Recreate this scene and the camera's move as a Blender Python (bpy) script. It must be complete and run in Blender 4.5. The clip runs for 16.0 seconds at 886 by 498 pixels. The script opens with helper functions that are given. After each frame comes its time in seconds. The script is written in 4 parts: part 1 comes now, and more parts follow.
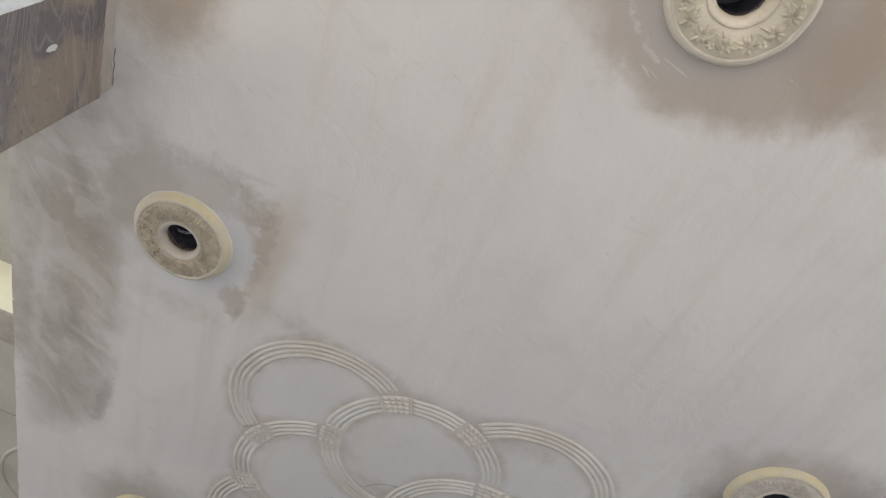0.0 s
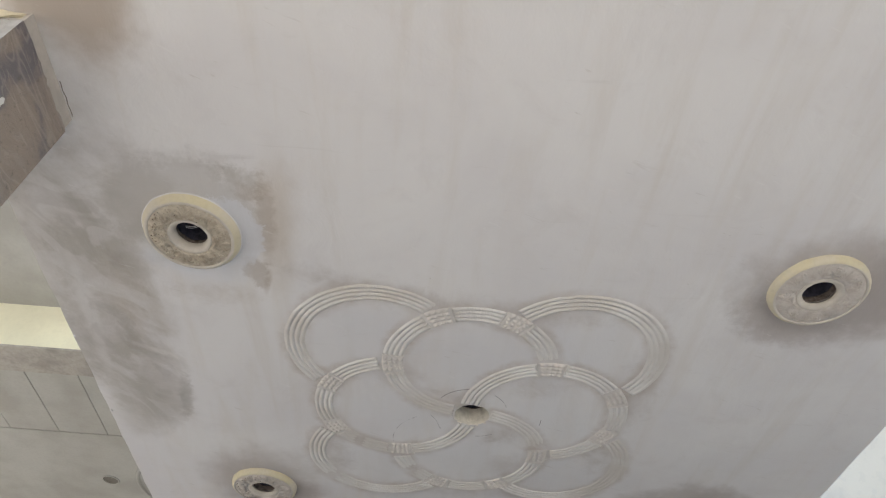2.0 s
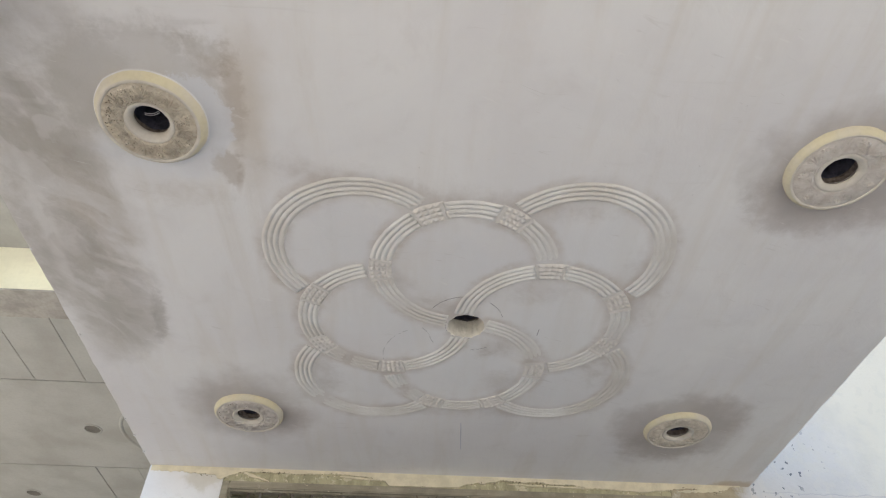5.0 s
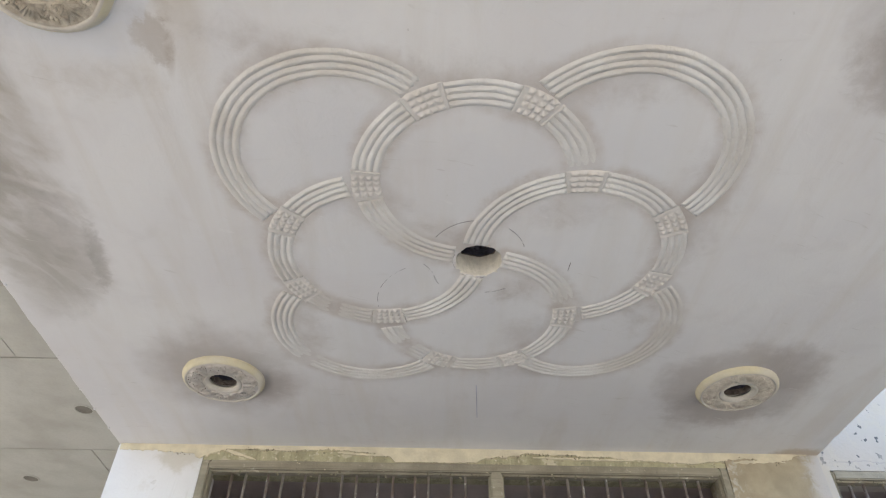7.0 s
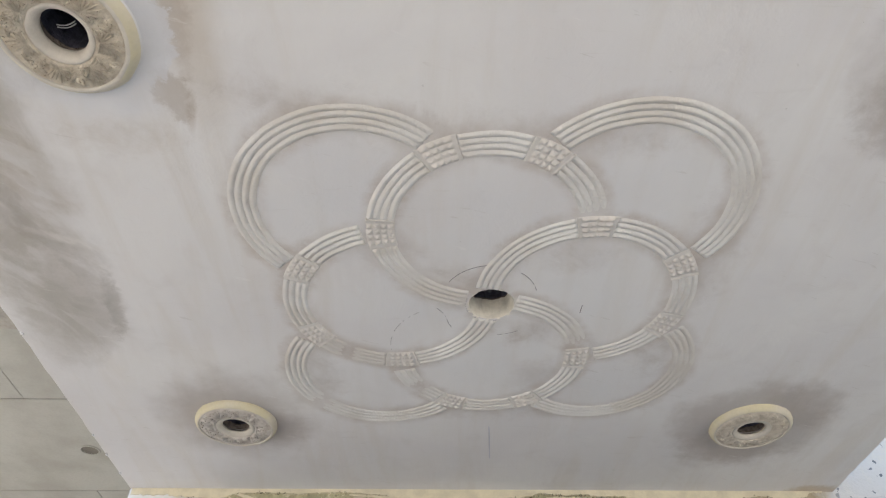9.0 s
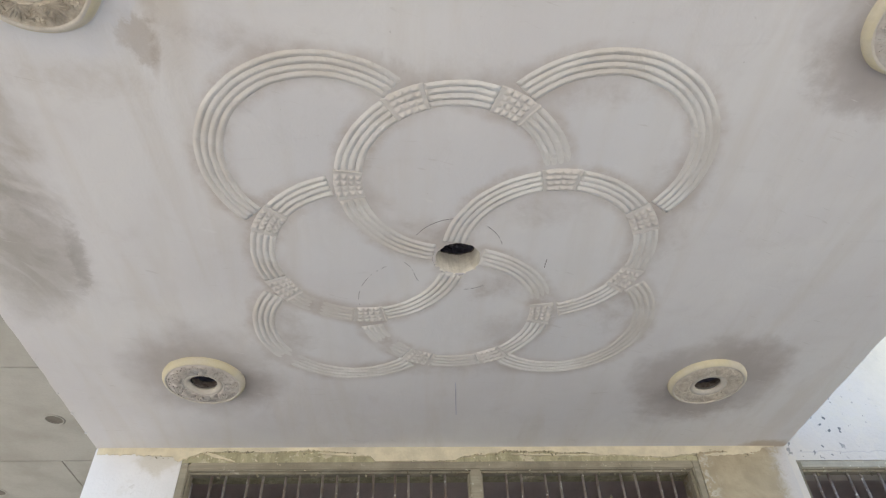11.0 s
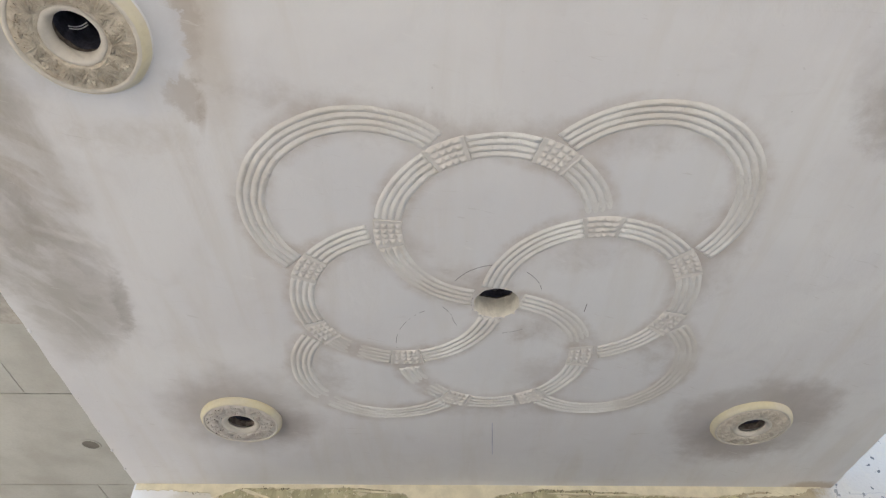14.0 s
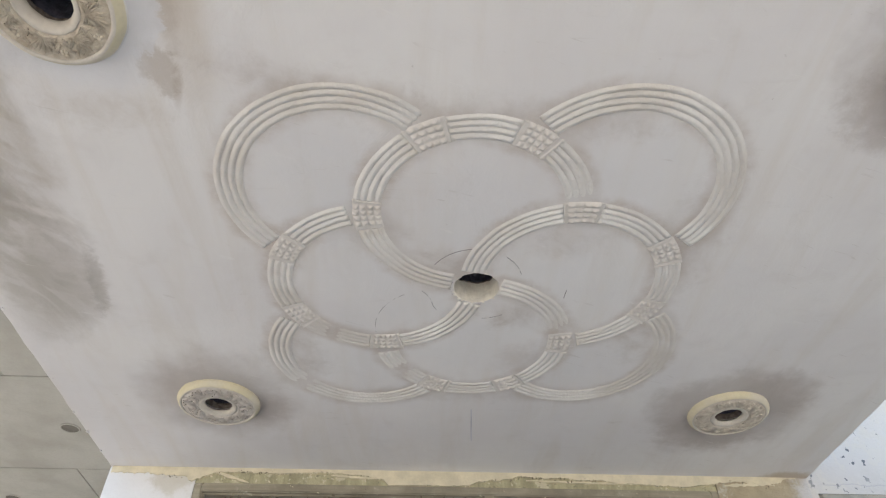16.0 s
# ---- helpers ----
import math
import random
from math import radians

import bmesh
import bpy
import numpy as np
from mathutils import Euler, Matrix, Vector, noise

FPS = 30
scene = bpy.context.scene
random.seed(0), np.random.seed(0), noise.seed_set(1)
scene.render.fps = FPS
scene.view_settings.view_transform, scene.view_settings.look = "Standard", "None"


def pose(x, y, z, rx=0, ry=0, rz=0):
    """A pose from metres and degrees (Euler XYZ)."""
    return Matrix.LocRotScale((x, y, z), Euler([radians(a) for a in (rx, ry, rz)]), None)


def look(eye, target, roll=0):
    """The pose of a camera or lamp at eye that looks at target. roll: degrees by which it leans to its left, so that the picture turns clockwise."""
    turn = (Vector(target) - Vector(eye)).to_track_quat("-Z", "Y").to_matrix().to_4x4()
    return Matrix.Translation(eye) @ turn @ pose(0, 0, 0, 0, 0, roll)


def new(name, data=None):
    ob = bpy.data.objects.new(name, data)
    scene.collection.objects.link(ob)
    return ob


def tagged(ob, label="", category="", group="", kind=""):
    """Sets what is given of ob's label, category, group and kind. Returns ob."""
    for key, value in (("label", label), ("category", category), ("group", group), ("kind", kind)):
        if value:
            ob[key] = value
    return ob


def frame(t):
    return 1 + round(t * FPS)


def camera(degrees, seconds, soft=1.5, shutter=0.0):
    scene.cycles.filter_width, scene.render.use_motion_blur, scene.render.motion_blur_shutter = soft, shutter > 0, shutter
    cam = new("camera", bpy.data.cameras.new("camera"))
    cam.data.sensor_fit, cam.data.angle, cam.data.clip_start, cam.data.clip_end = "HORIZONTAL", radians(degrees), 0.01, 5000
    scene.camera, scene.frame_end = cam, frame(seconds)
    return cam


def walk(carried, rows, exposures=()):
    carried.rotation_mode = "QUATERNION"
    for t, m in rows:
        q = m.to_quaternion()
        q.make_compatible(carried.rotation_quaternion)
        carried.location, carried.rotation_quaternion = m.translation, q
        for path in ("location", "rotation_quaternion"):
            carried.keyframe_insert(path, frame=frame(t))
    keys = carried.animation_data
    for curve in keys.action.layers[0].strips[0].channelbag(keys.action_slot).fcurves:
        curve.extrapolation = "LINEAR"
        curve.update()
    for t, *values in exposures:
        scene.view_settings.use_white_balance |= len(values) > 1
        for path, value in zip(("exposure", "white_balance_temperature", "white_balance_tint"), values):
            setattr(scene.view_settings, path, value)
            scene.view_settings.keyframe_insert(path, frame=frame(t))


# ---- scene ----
cam = camera(67.5, 16.0, soft=1.2)
EXPOSURES = [(0, 1.38), (2.0, 1.48), (3.7, 1.62), (6.0, 1.68), (7.0, 1.77), (16.0, 1.79)]
PATH = [
    (0, (-0.321, -2.28, 1.475), (-0.239, -1.142, 3.118), 20.0),
    (0.5, (-0.234, -2.28, 1.48), (-0.272, -1.032, 3.043), 10.3),
    (1, (-0.215, -2.313, 1.471), (-0.254, -1.005, 2.983), 5.3),
    (1.5, (-0.185, -2.336, 1.45), (-0.215, -1.071, 2.998), 4.8),
    (2, (-0.185, -2.33, 1.428), (-0.172, -0.98, 2.903), 4.0),
    (2.5, (-0.182, -2.314, 1.404), (-0.171, -0.863, 2.78), 3.3),
    (3, (-0.181, -2.301, 1.409), (-0.137, -0.78, 2.707), 2.4),
    (3.5, (-0.178, -2.28, 1.418), (-0.108, -0.749, 2.704), 1.8),
    (3.7, (-0.163, -2.259, 1.409), (-0.097, -0.731, 2.697), 1.5),
    (5.8, (-0.215, -1.867, 1.417), (-0.137, -0.468, 2.843), 0.4),
    (6, (-0.215, -1.811, 1.422), (-0.161, -0.384, 2.822), 0.45),
    (6.5, (-0.133, -1.582, 1.513), (-0.138, -0.147, 2.907), 2.2),
    (7, (-0.141, -1.527, 1.631), (-0.108, -0.048, 2.977), 0.4),
    (7.5, (-0.161, -1.542, 1.656), (-0.077, -0.109, 3.048), -0.3),
    (8, (-0.188, -1.562, 1.653), (-0.141, -0.156, 3.074), 0.8),
    (8.5, (-0.18, -1.577, 1.655), (-0.159, -0.153, 3.06), -0.3),
    (10.8, (-0.168, -1.556, 1.581), (-0.078, -0.179, 3.028), -0.9),
    (11, (-0.165, -1.543, 1.576), (-0.05, -0.082, 2.937), -2.3),
    (11.5, (-0.168, -1.527, 1.572), (-0.091, -0.018, 2.883), -3.2),
    (12, (-0.191, -1.565, 1.6), (-0.163, -0.082, 2.942), -2.5),
    (12.5, (-0.193, -1.604, 1.634), (-0.152, -0.168, 3.025), -2.7),
    (13, (-0.179, -1.607, 1.642), (-0.056, -0.178, 3.036), -3.1),
    (13.5, (-0.182, -1.618, 1.65), (-0.069, -0.226, 3.082), -2.0),
    (14, (-0.203, -1.598, 1.65), (-0.169, -0.167, 3.047), -0.3),
    (14.5, (-0.223, -1.595, 1.656), (-0.218, -0.175, 3.064), 0.7),
    (15, (-0.208, -1.579, 1.653), (-0.101, -0.161, 3.059), -0.7),
    (15.5, (-0.19, -1.564, 1.638), (-0.071, -0.117, 3.013), -0.1),
    (16, (-0.176, -1.573, 1.64), (-0.107, -0.126, 3.019), -0.2),
]
walk(cam, [(t, look(eye, target, roll)) for t, eye, target, roll in PATH], EXPOSURES)

# ---- world, sun and exposure ----
SUN_ELEV, SUN_AZ = 50.0, -72.0         # degrees; the sun stands beyond the verandah, a little behind the house
world = bpy.data.worlds.new("sky")
scene.world = world
world.use_nodes = True
wn = world.node_tree
sky = wn.nodes.new("ShaderNodeTexSky")
sky.sky_type = "NISHITA"
sky.sun_disc = False
sky.sun_elevation, sky.sun_rotation = radians(SUN_ELEV), radians(SUN_AZ)
wn.links.new(sky.outputs[0], wn.nodes["Background"].inputs[0])
wn.nodes["Background"].inputs[1].default_value = 0.138
sun_data = bpy.data.lights.new("sun", "SUN")
sun_data.energy, sun_data.angle, sun_data.color = 4.0, radians(0.5), (1.0, 0.95, 0.88)
sun = new("sun", sun_data)
az, el = radians(SUN_AZ), radians(SUN_ELEV)
sun.matrix_world = look((0, 0, 0), (-math.sin(az) * math.cos(el), -math.cos(az) * math.cos(el), -math.sin(el)))

CEIL = 3.0                              # underside of the porch slab


# ---- material helpers ----
def nodes_of(name):
    m = bpy.data.materials.new(name)
    m.use_nodes = True
    return m, m.node_tree, m.node_tree.nodes["Principled BSDF"]


def node(nt, kind, **inputs):
    n = nt.nodes.new(kind)
    for k, v in inputs.items():
        n.inputs[k.replace("_", " ")].default_value = v
    return n


def coords(nt):
    g = nt.nodes.new("ShaderNodeNewGeometry")
    return g.outputs["Position"]


def noise_tex(nt, vec, scale, detail=5.0, rough=0.55, distort=0.0):
    n = node(nt, "ShaderNodeTexNoise", Scale=scale, Detail=detail, Roughness=rough, Distortion=distort)
    nt.links.new(vec, n.inputs["Vector"])
    return n.outputs["Fac"]


def ramp(nt, fac, lo, hi, out_lo=0.0, out_hi=1.0):
    n = nt.nodes.new("ShaderNodeMapRange")
    n.interpolation_type = "SMOOTHSTEP"
    n.inputs["From Min"].default_value, n.inputs["From Max"].default_value = lo, hi
    n.inputs["To Min"].default_value, n.inputs["To Max"].default_value = out_lo, out_hi
    nt.links.new(fac, n.inputs["Value"])
    return n.outputs["Result"]


def math_node(nt, op, a, b):
    n = nt.nodes.new("ShaderNodeMath")
    n.operation = op
    for i, v in enumerate((a, b)):
        if isinstance(v, (int, float)):
            n.inputs[i].default_value = v
        else:
            nt.links.new(v, n.inputs[i])
    return n.outputs[0]


def mix(nt, fac, a, b):
    n = nt.nodes.new("ShaderNodeMix")
    n.data_type = "RGBA"
    for i, v in ((0, fac), (6, a), (7, b)):
        if isinstance(v, (int, float)):
            n.inputs[i].default_value = v
        elif isinstance(v, tuple):
            n.inputs[i].default_value = (*v, 1.0)
        else:
            nt.links.new(v, n.inputs[i])
    return n.outputs[2]


def bump(nt, bsdf, height, strength, dist):
    b = node(nt, "ShaderNodeBump", Strength=strength, Distance=dist)
    nt.links.new(height, b.inputs["Height"])
    nt.links.new(b.outputs[0], bsdf.inputs["Normal"])


def blob(nt, vec, wob, cx, cy, rx, ry, turn=0.0, soft=0.5, ragged=0.5):
    """A patch with an uneven edge: 1 inside, 0 outside. turn in degrees."""
    mp = nt.nodes.new("ShaderNodeMapping")
    mp.vector_type = "TEXTURE"
    mp.inputs["Location"].default_value = (cx, cy, CEIL)
    mp.inputs["Rotation"].default_value = (0, 0, radians(turn))
    mp.inputs["Scale"].default_value = (rx, ry, 1.0)
    nt.links.new(vec, mp.inputs["Vector"])
    ln = nt.nodes.new("ShaderNodeVectorMath")
    ln.operation = "LENGTH"
    nt.links.new(mp.outputs[0], ln.inputs[0])
    shift = math_node(nt, "MULTIPLY", math_node(nt, "SUBTRACT", wob, 0.5), ragged * 2.0)
    d = math_node(nt, "ADD", ln.outputs["Value"], shift)
    return ramp(nt, d, 1.0 - soft, 1.0 + soft * 0.4, 1.0, 0.0)


def plain(name, colour, rough=0.8, vary=0.12, scale=6.0, grain=60.0, bump_d=0.002, metal=0.0, dark=None, spec=0.3):
    """A painted, plastered or metal surface with stains at two scales and fine relief."""
    m, nt, b = nodes_of(name)
    v = coords(nt)
    big, fine = noise_tex(nt, v, scale), noise_tex(nt, v, grain, 4.0)
    low = dark or tuple(c * (1 - 2.2 * vary) for c in colour)
    c = mix(nt, ramp(nt, big, 0.35, 0.7), colour, low)
    c = mix(nt, ramp(nt, fine, 0.4, 0.75, 0.0, vary * 2), c, tuple(x * 0.6 for x in colour))
    nt.links.new(c, b.inputs["Base Color"])
    b.inputs["Roughness"].default_value, b.inputs["Metallic"].default_value = rough, metal
    b.inputs["Specular IOR Level"].default_value = spec
    bump(nt, b, math_node(nt, "ADD", fine, math_node(nt, "MULTIPLY", big, 2.0)), 0.5, bump_d)
    return m


# ---- materials ----
def ceiling_material():
    m, nt, b = nodes_of("ceiling_putty")
    v = coords(nt)
    cloud = noise_tex(nt, v, 1.6, 4.0, 0.6, 0.4)
    cloud2 = noise_tex(nt, v, 5.0, 6.0, 0.62, 0.8)
    fine = noise_tex(nt, v, 90.0, 4.0)
    wob = noise_tex(nt, v, 7.0, 6.0, 0.60, 0.15)
    torn = noise_tex(nt, v, 18.0, 9.0, 0.74, 0.3)
    # long trowel strokes along y
    st = nt.nodes.new("ShaderNodeMapping")
    st.inputs["Scale"].default_value = (9.0, 1.1, 1.0)
    st.inputs["Rotation"].default_value = (0, 0, radians(8))
    nt.links.new(v, st.inputs["Vector"])
    strokes = noise_tex(nt, st.outputs[0], 1.0, 5.0, 0.6, 0.5)
    st2 = nt.nodes.new("ShaderNodeMapping")
    st2.inputs["Scale"].default_value = (3.0, 26.0, 1.0)
    st2.inputs["Rotation"].default_value = (0, 0, radians(-12))
    nt.links.new(v, st2.inputs["Vector"])
    wipes = noise_tex(nt, st2.outputs[0], 1.0, 6.0, 0.65, 0.6)
    c = mix(nt, ramp(nt, cloud, 0.3, 0.7), (0.70, 0.690, 0.675), (0.645, 0.63, 0.625))
    c = mix(nt, ramp(nt, strokes, 0.45, 0.75, 0.0, 0.5), c, (0.60, 0.565, 0.515))
    c = mix(nt, ramp(nt, cloud2, 0.5, 0.8, 0.0, 0.45), c, (0.58, 0.555, 0.535))
    grey, brown, dark, pale = (0.36, 0.335, 0.305), (0.37, 0.31, 0.25), (0.24, 0.215, 0.19), (0.66, 0.67, 0.70)

    def along(deg, sx, sy):
        """Coordinates that stretch a texture along a direction on the ceiling."""
        tn, sc = nt.nodes.new("ShaderNodeMapping"), nt.nodes.new("ShaderNodeMapping")
        tn.inputs["Rotation"].default_value, sc.inputs["Scale"].default_value = (0, 0, radians(-deg)), (sx, sy, 1.0)
        nt.links.new(v, tn.inputs["Vector"])
        nt.links.new(tn.outputs[0], sc.inputs["Vector"])
        return sc.outputs[0]

    pulled = noise_tex(nt, along(62, 2.8, 4.6), 1.0, 7.0, 0.62, 1.0)
    mottle = ramp(nt, math_node(nt, "ADD", math_node(nt, "MULTIPLY", pulled, 0.6), math_node(nt, "MULTIPLY", noise_tex(nt, v, 7.5, 9.0, 0.74, 0.25), 0.4)), 0.38, 0.60, 0.22, 1.0)

    def stain(c, colour, amount, *spec, rag=None, mottled=False, **kw):
        f = blob(nt, v, rag or wob, *spec, **kw)
        if mottled:
            f = math_node(nt, "MULTIPLY", f, mottle)
        return mix(nt, math_node(nt, "MULTIPLY", f, amount), c, colour)

    # streaks along the trowel's way, for the re-plastered parts
    streak = noise_tex(nt, along(62, 3.5, 6.0), 1.0, 7.0, 0.64, 0.9)
    # damp, re-plastered strip along the left edge
    olive, mud = (0.37, 0.345, 0.30), (0.42, 0.365, 0.30)
    c = stain(c, olive, 0.75, -1.36, -0.95, 0.34, 0.36, 0, soft=0.5, ragged=0.6, mottled=True)
    c = stain(c, olive, 0.75, -1.40, -0.45, 0.24, 0.46, 4, soft=0.4, ragged=0.6, rag=streak, mottled=True)
    c = stain(c, grey, 0.30, -1.40, -0.55, 0.28, 0.62, 3, soft=0.5, ragged=0.5)
    c = stain(c, mud, 0.45, -1.27, -0.52, 0.10, 0.22, -24, soft=0.6, ragged=0.8, rag=streak, mottled=True)
    c = stain(c, olive, 0.62, -1.33, -0.02, 0.19, 0.36, 12, soft=0.45, ragged=0.6, rag=streak, mottled=True)
    c = stain(c, grey, 0.35, -1.29, 0.06, 0.13, 0.26, 14, soft=0.5, ragged=0.6, rag=torn)
    c = stain(c, olive, 0.40, -1.38, 0.14, 0.13, 0.26, 16, soft=0.7, ragged=0.5)
    c = stain(c, dark, 0.35, -1.185, 0.05, 0.03, 0.18, 10, soft=0.6, ragged=1.0, rag=torn)
    c = stain(c, (0.62, 0.60, 0.57), 0.6, -1.22, -0.24, 0.13, 0.018, 24, soft=0.6, ragged=0.9, rag=torn)
    c = stain(c, (0.60, 0.585, 0.56), 0.6, -1.44, -0.42, 0.03, 0.36, 4, soft=0.6, ragged=0.9, rag=streak)
    # pale drags of the trowel across the damp strip
    drag = noise_tex(nt, along(52, 2.6, 5.0), 1.0, 5.0, 0.55, 1.4)
    damp = blob(nt, v, wob, -1.36, -0.45, 0.24, 0.80, 3, soft=0.5, ragged=0.4)
    c = mix(nt, math_node(nt, "MULTIPLY", damp, ramp(nt, drag, 0.53, 0.60, 0.0, 0.40)), c, (0.60, 0.59, 0.575))
    c = mix(nt, math_node(nt, "MULTIPLY", damp, ramp(nt, drag, 0.44, 0.38, 0.0, 0.28)), c, (0.30, 0.27, 0.245))
    # fresh patch round the worn medallion, with a torn brown edge
    c = stain(c, olive, 0.55, -1.12, -0.98, 0.15, 0.18, 0, soft=0.5, ragged=0.7, rag=torn)
    c = stain(c, (0.47, 0.45, 0.425), 0.60, -0.96, -0.97, 0.25, 0.23, 0, soft=0.3, ragged=0.6, rag=torn)
    c = stain(c, olive, 0.55, -0.79, -1.10, 0.09, 0.06, 10, soft=0.6, ragged=1.2, rag=torn, mottled=True)
    c = stain(c, (0.50, 0.44, 0.36), 0.60, -0.70, -0.93, 0.075, 0.30, 4, soft=0.9, ragged=0.5)
    c = stain(c, brown, 0.42, -0.735, -0.96, 0.035, 0.20, 3, soft=0.5, ragged=0.8, rag=torn)
    c = stain(c, brown, 0.30, -0.775, -1.06, 0.05, 0.035, 20, soft=0.4, ragged=1.0, rag=torn)
    c = stain(c, (0.43, 0.385, 0.335), 0.70, -0.790, -0.72, 0.048, 0.075, -12, soft=0.35, ragged=1.1, rag=torn, mottled=True)
    c = stain(c, brown, 0.40, -0.758, -0.68, 0.016, 0.075, 12, soft=0.5, ragged=0.8, rag=streak)
    # fresh cool putty up to a torn edge
    c = stain(c, pale, 0.62, -0.890, -0.885, 0.145, 0.15, 10, soft=0.07, ragged=0.55, rag=torn)
    c = stain(c, pale, 0.45, -0.99, -0.74, 0.20, 0.09, 8, soft=0.5, ragged=0.6)
    c = stain(c, (0.50, 0.50, 0.51), 0.55, -0.85, -0.80, 0.07, 0.14, 32, soft=0.9, ragged=0.5)
    c = stain(c, mud, 0.35, -0.95, -0.60, 0.15, 0.06, 4, soft=0.8, ragged=1.2, rag=torn, mottled=True)
    c = stain(c, dark, 0.22, -0.94, -1.17, 0.16, 0.04, -8, soft=0.8, ragged=1.6, rag=wipes, mottled=True)
    # smudged rings round the other medallions
    smoke = (0.275, 0.228, 0.195)
    c = stain(c, smoke, 0.58, -0.95, 0.71, 0.29, 0.31, 0, soft=0.60, ragged=0.35)
    c = stain(c, smoke, 0.42, -0.79, 0.82, 0.13, 0.15, 20, soft=0.7, ragged=0.6, rag=torn)
    c = stain(c, smoke, 0.46, 1.08, 0.76, 0.33, 0.33, -20, soft=0.35, ragged=0.40)
    c = stain(c, smoke, 0.26, 1.24, 0.62, 0.15, 0.17, -25, soft=0.35, ragged=0.4)
    c = stain(c, smoke, 0.32, 1.04, 0.94, 0.24, 0.13, 10, soft=0.5, ragged=0.7, rag=torn)
    c = stain(c, smoke, 0.50, 1.12, -0.83, 0.33, 0.28, -12, soft=0.40, ragged=0.40)
    c = stain(c, smoke, 0.34, 1.02, -0.68, 0.20, 0.13, 12, soft=0.45, ragged=0.7, rag=torn)
    c = stain(c, smoke, 0.30, 1.30, -0.84, 0.20, 0.26, 0, soft=0.5, ragged=0.5)
    # cooler-toned putty inside the rings and loops
    for px, py in ((-0.03, -0.30), (0.30, 0.0), (0.02, 0.32), (-0.31, 0.03), (-0.43, -0.40), (0.40, -0.43), (0.44, 0.40), (-0.40, 0.44)):
        c = stain(c, (0.635, 0.638, 0.645), 0.45, px, py, 0.22, 0.22, 0, soft=0.7, ragged=0.6)
    # wide brown patch round the front medallion, with a pale inner smear
    c = stain(c, brown, 0.72, 0.12, -2.20, 0.42, 0.40, 0, soft=0.22, ragged=0.30)
    c = stain(c, brown, 0.66, 0.60, -2.28, 0.52, 0.36, -8, soft=0.22, ragged=0.25)
    c = stain(c, (0.47, 0.45, 0.44), 0.75, 0.06, -2.15, 0.25, 0.26, 0, soft=0.45, ragged=0.25)
    arm = nt.nodes.new("ShaderNodeVectorMath")
    arm.operation = "DISTANCE"
    nt.links.new(v, arm.inputs[0])
    arm.inputs[1].default_value = (0.087, -2.132, CEIL)
    wave = math_node(nt, "ADD", arm.outputs["Value"], math_node(nt, "MULTIPLY", math_node(nt, "SUBTRACT", wob, 0.5), 0.07))
    lip = math_node(nt, "MULTIPLY", ramp(nt, wave, 0.212, 0.220), ramp(nt, wave, 0.224, 0.232, 1.0, 0.0))
    lip = math_node(nt, "MULTIPLY", lip, ramp(nt, math_node(nt, "MULTIPLY", torn, ramp(nt, cloud, 0.40, 0.52)), 0.46, 0.56, 0.0, 0.5))
    side = nt.nodes.new("ShaderNodeSeparateXYZ")
    nt.links.new(v, side.inputs[0])
    lip = math_node(nt, "MULTIPLY", lip, ramp(nt, side.outputs["X"], 0.02, 0.10, 1.0, 0.0))
    c = mix(nt, lip, c, (0.66, 0.645, 0.62))
    # brown patch beside the pillar head
    c = stain(c, brown, 0.85, -1.15, -1.68, 0.20, 0.25, -8, soft=0.5, ragged=0.4)
    c = stain(c, (0.50, 0.48, 0.47), 0.45, -1.17, -1.22, 0.15, 0.20, 0, soft=0.7, ragged=0.8, rag=torn, mottled=True)
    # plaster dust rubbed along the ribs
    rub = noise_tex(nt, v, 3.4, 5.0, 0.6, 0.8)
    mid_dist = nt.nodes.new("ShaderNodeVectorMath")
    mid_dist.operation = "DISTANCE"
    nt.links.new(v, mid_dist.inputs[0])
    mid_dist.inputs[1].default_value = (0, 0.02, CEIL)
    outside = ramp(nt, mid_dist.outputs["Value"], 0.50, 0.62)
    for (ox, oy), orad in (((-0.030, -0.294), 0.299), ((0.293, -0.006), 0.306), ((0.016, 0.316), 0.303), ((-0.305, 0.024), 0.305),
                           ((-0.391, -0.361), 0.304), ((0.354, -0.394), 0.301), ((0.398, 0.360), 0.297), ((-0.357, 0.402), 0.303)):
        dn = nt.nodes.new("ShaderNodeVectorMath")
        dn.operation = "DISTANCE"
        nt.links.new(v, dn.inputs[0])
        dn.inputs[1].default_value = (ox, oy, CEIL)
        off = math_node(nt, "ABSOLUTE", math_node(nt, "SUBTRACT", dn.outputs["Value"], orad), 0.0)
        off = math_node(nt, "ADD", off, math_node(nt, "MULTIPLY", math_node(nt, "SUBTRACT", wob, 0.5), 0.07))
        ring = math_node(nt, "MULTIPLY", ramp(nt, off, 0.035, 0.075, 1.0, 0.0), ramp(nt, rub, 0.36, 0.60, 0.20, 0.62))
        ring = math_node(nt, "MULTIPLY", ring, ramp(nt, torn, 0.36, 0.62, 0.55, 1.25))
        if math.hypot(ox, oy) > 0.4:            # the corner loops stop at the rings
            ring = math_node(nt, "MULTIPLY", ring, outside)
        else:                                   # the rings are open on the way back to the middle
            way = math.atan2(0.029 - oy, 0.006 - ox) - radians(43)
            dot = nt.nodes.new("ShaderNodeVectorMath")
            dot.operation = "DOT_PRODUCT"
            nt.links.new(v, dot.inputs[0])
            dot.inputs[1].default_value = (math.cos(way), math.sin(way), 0)
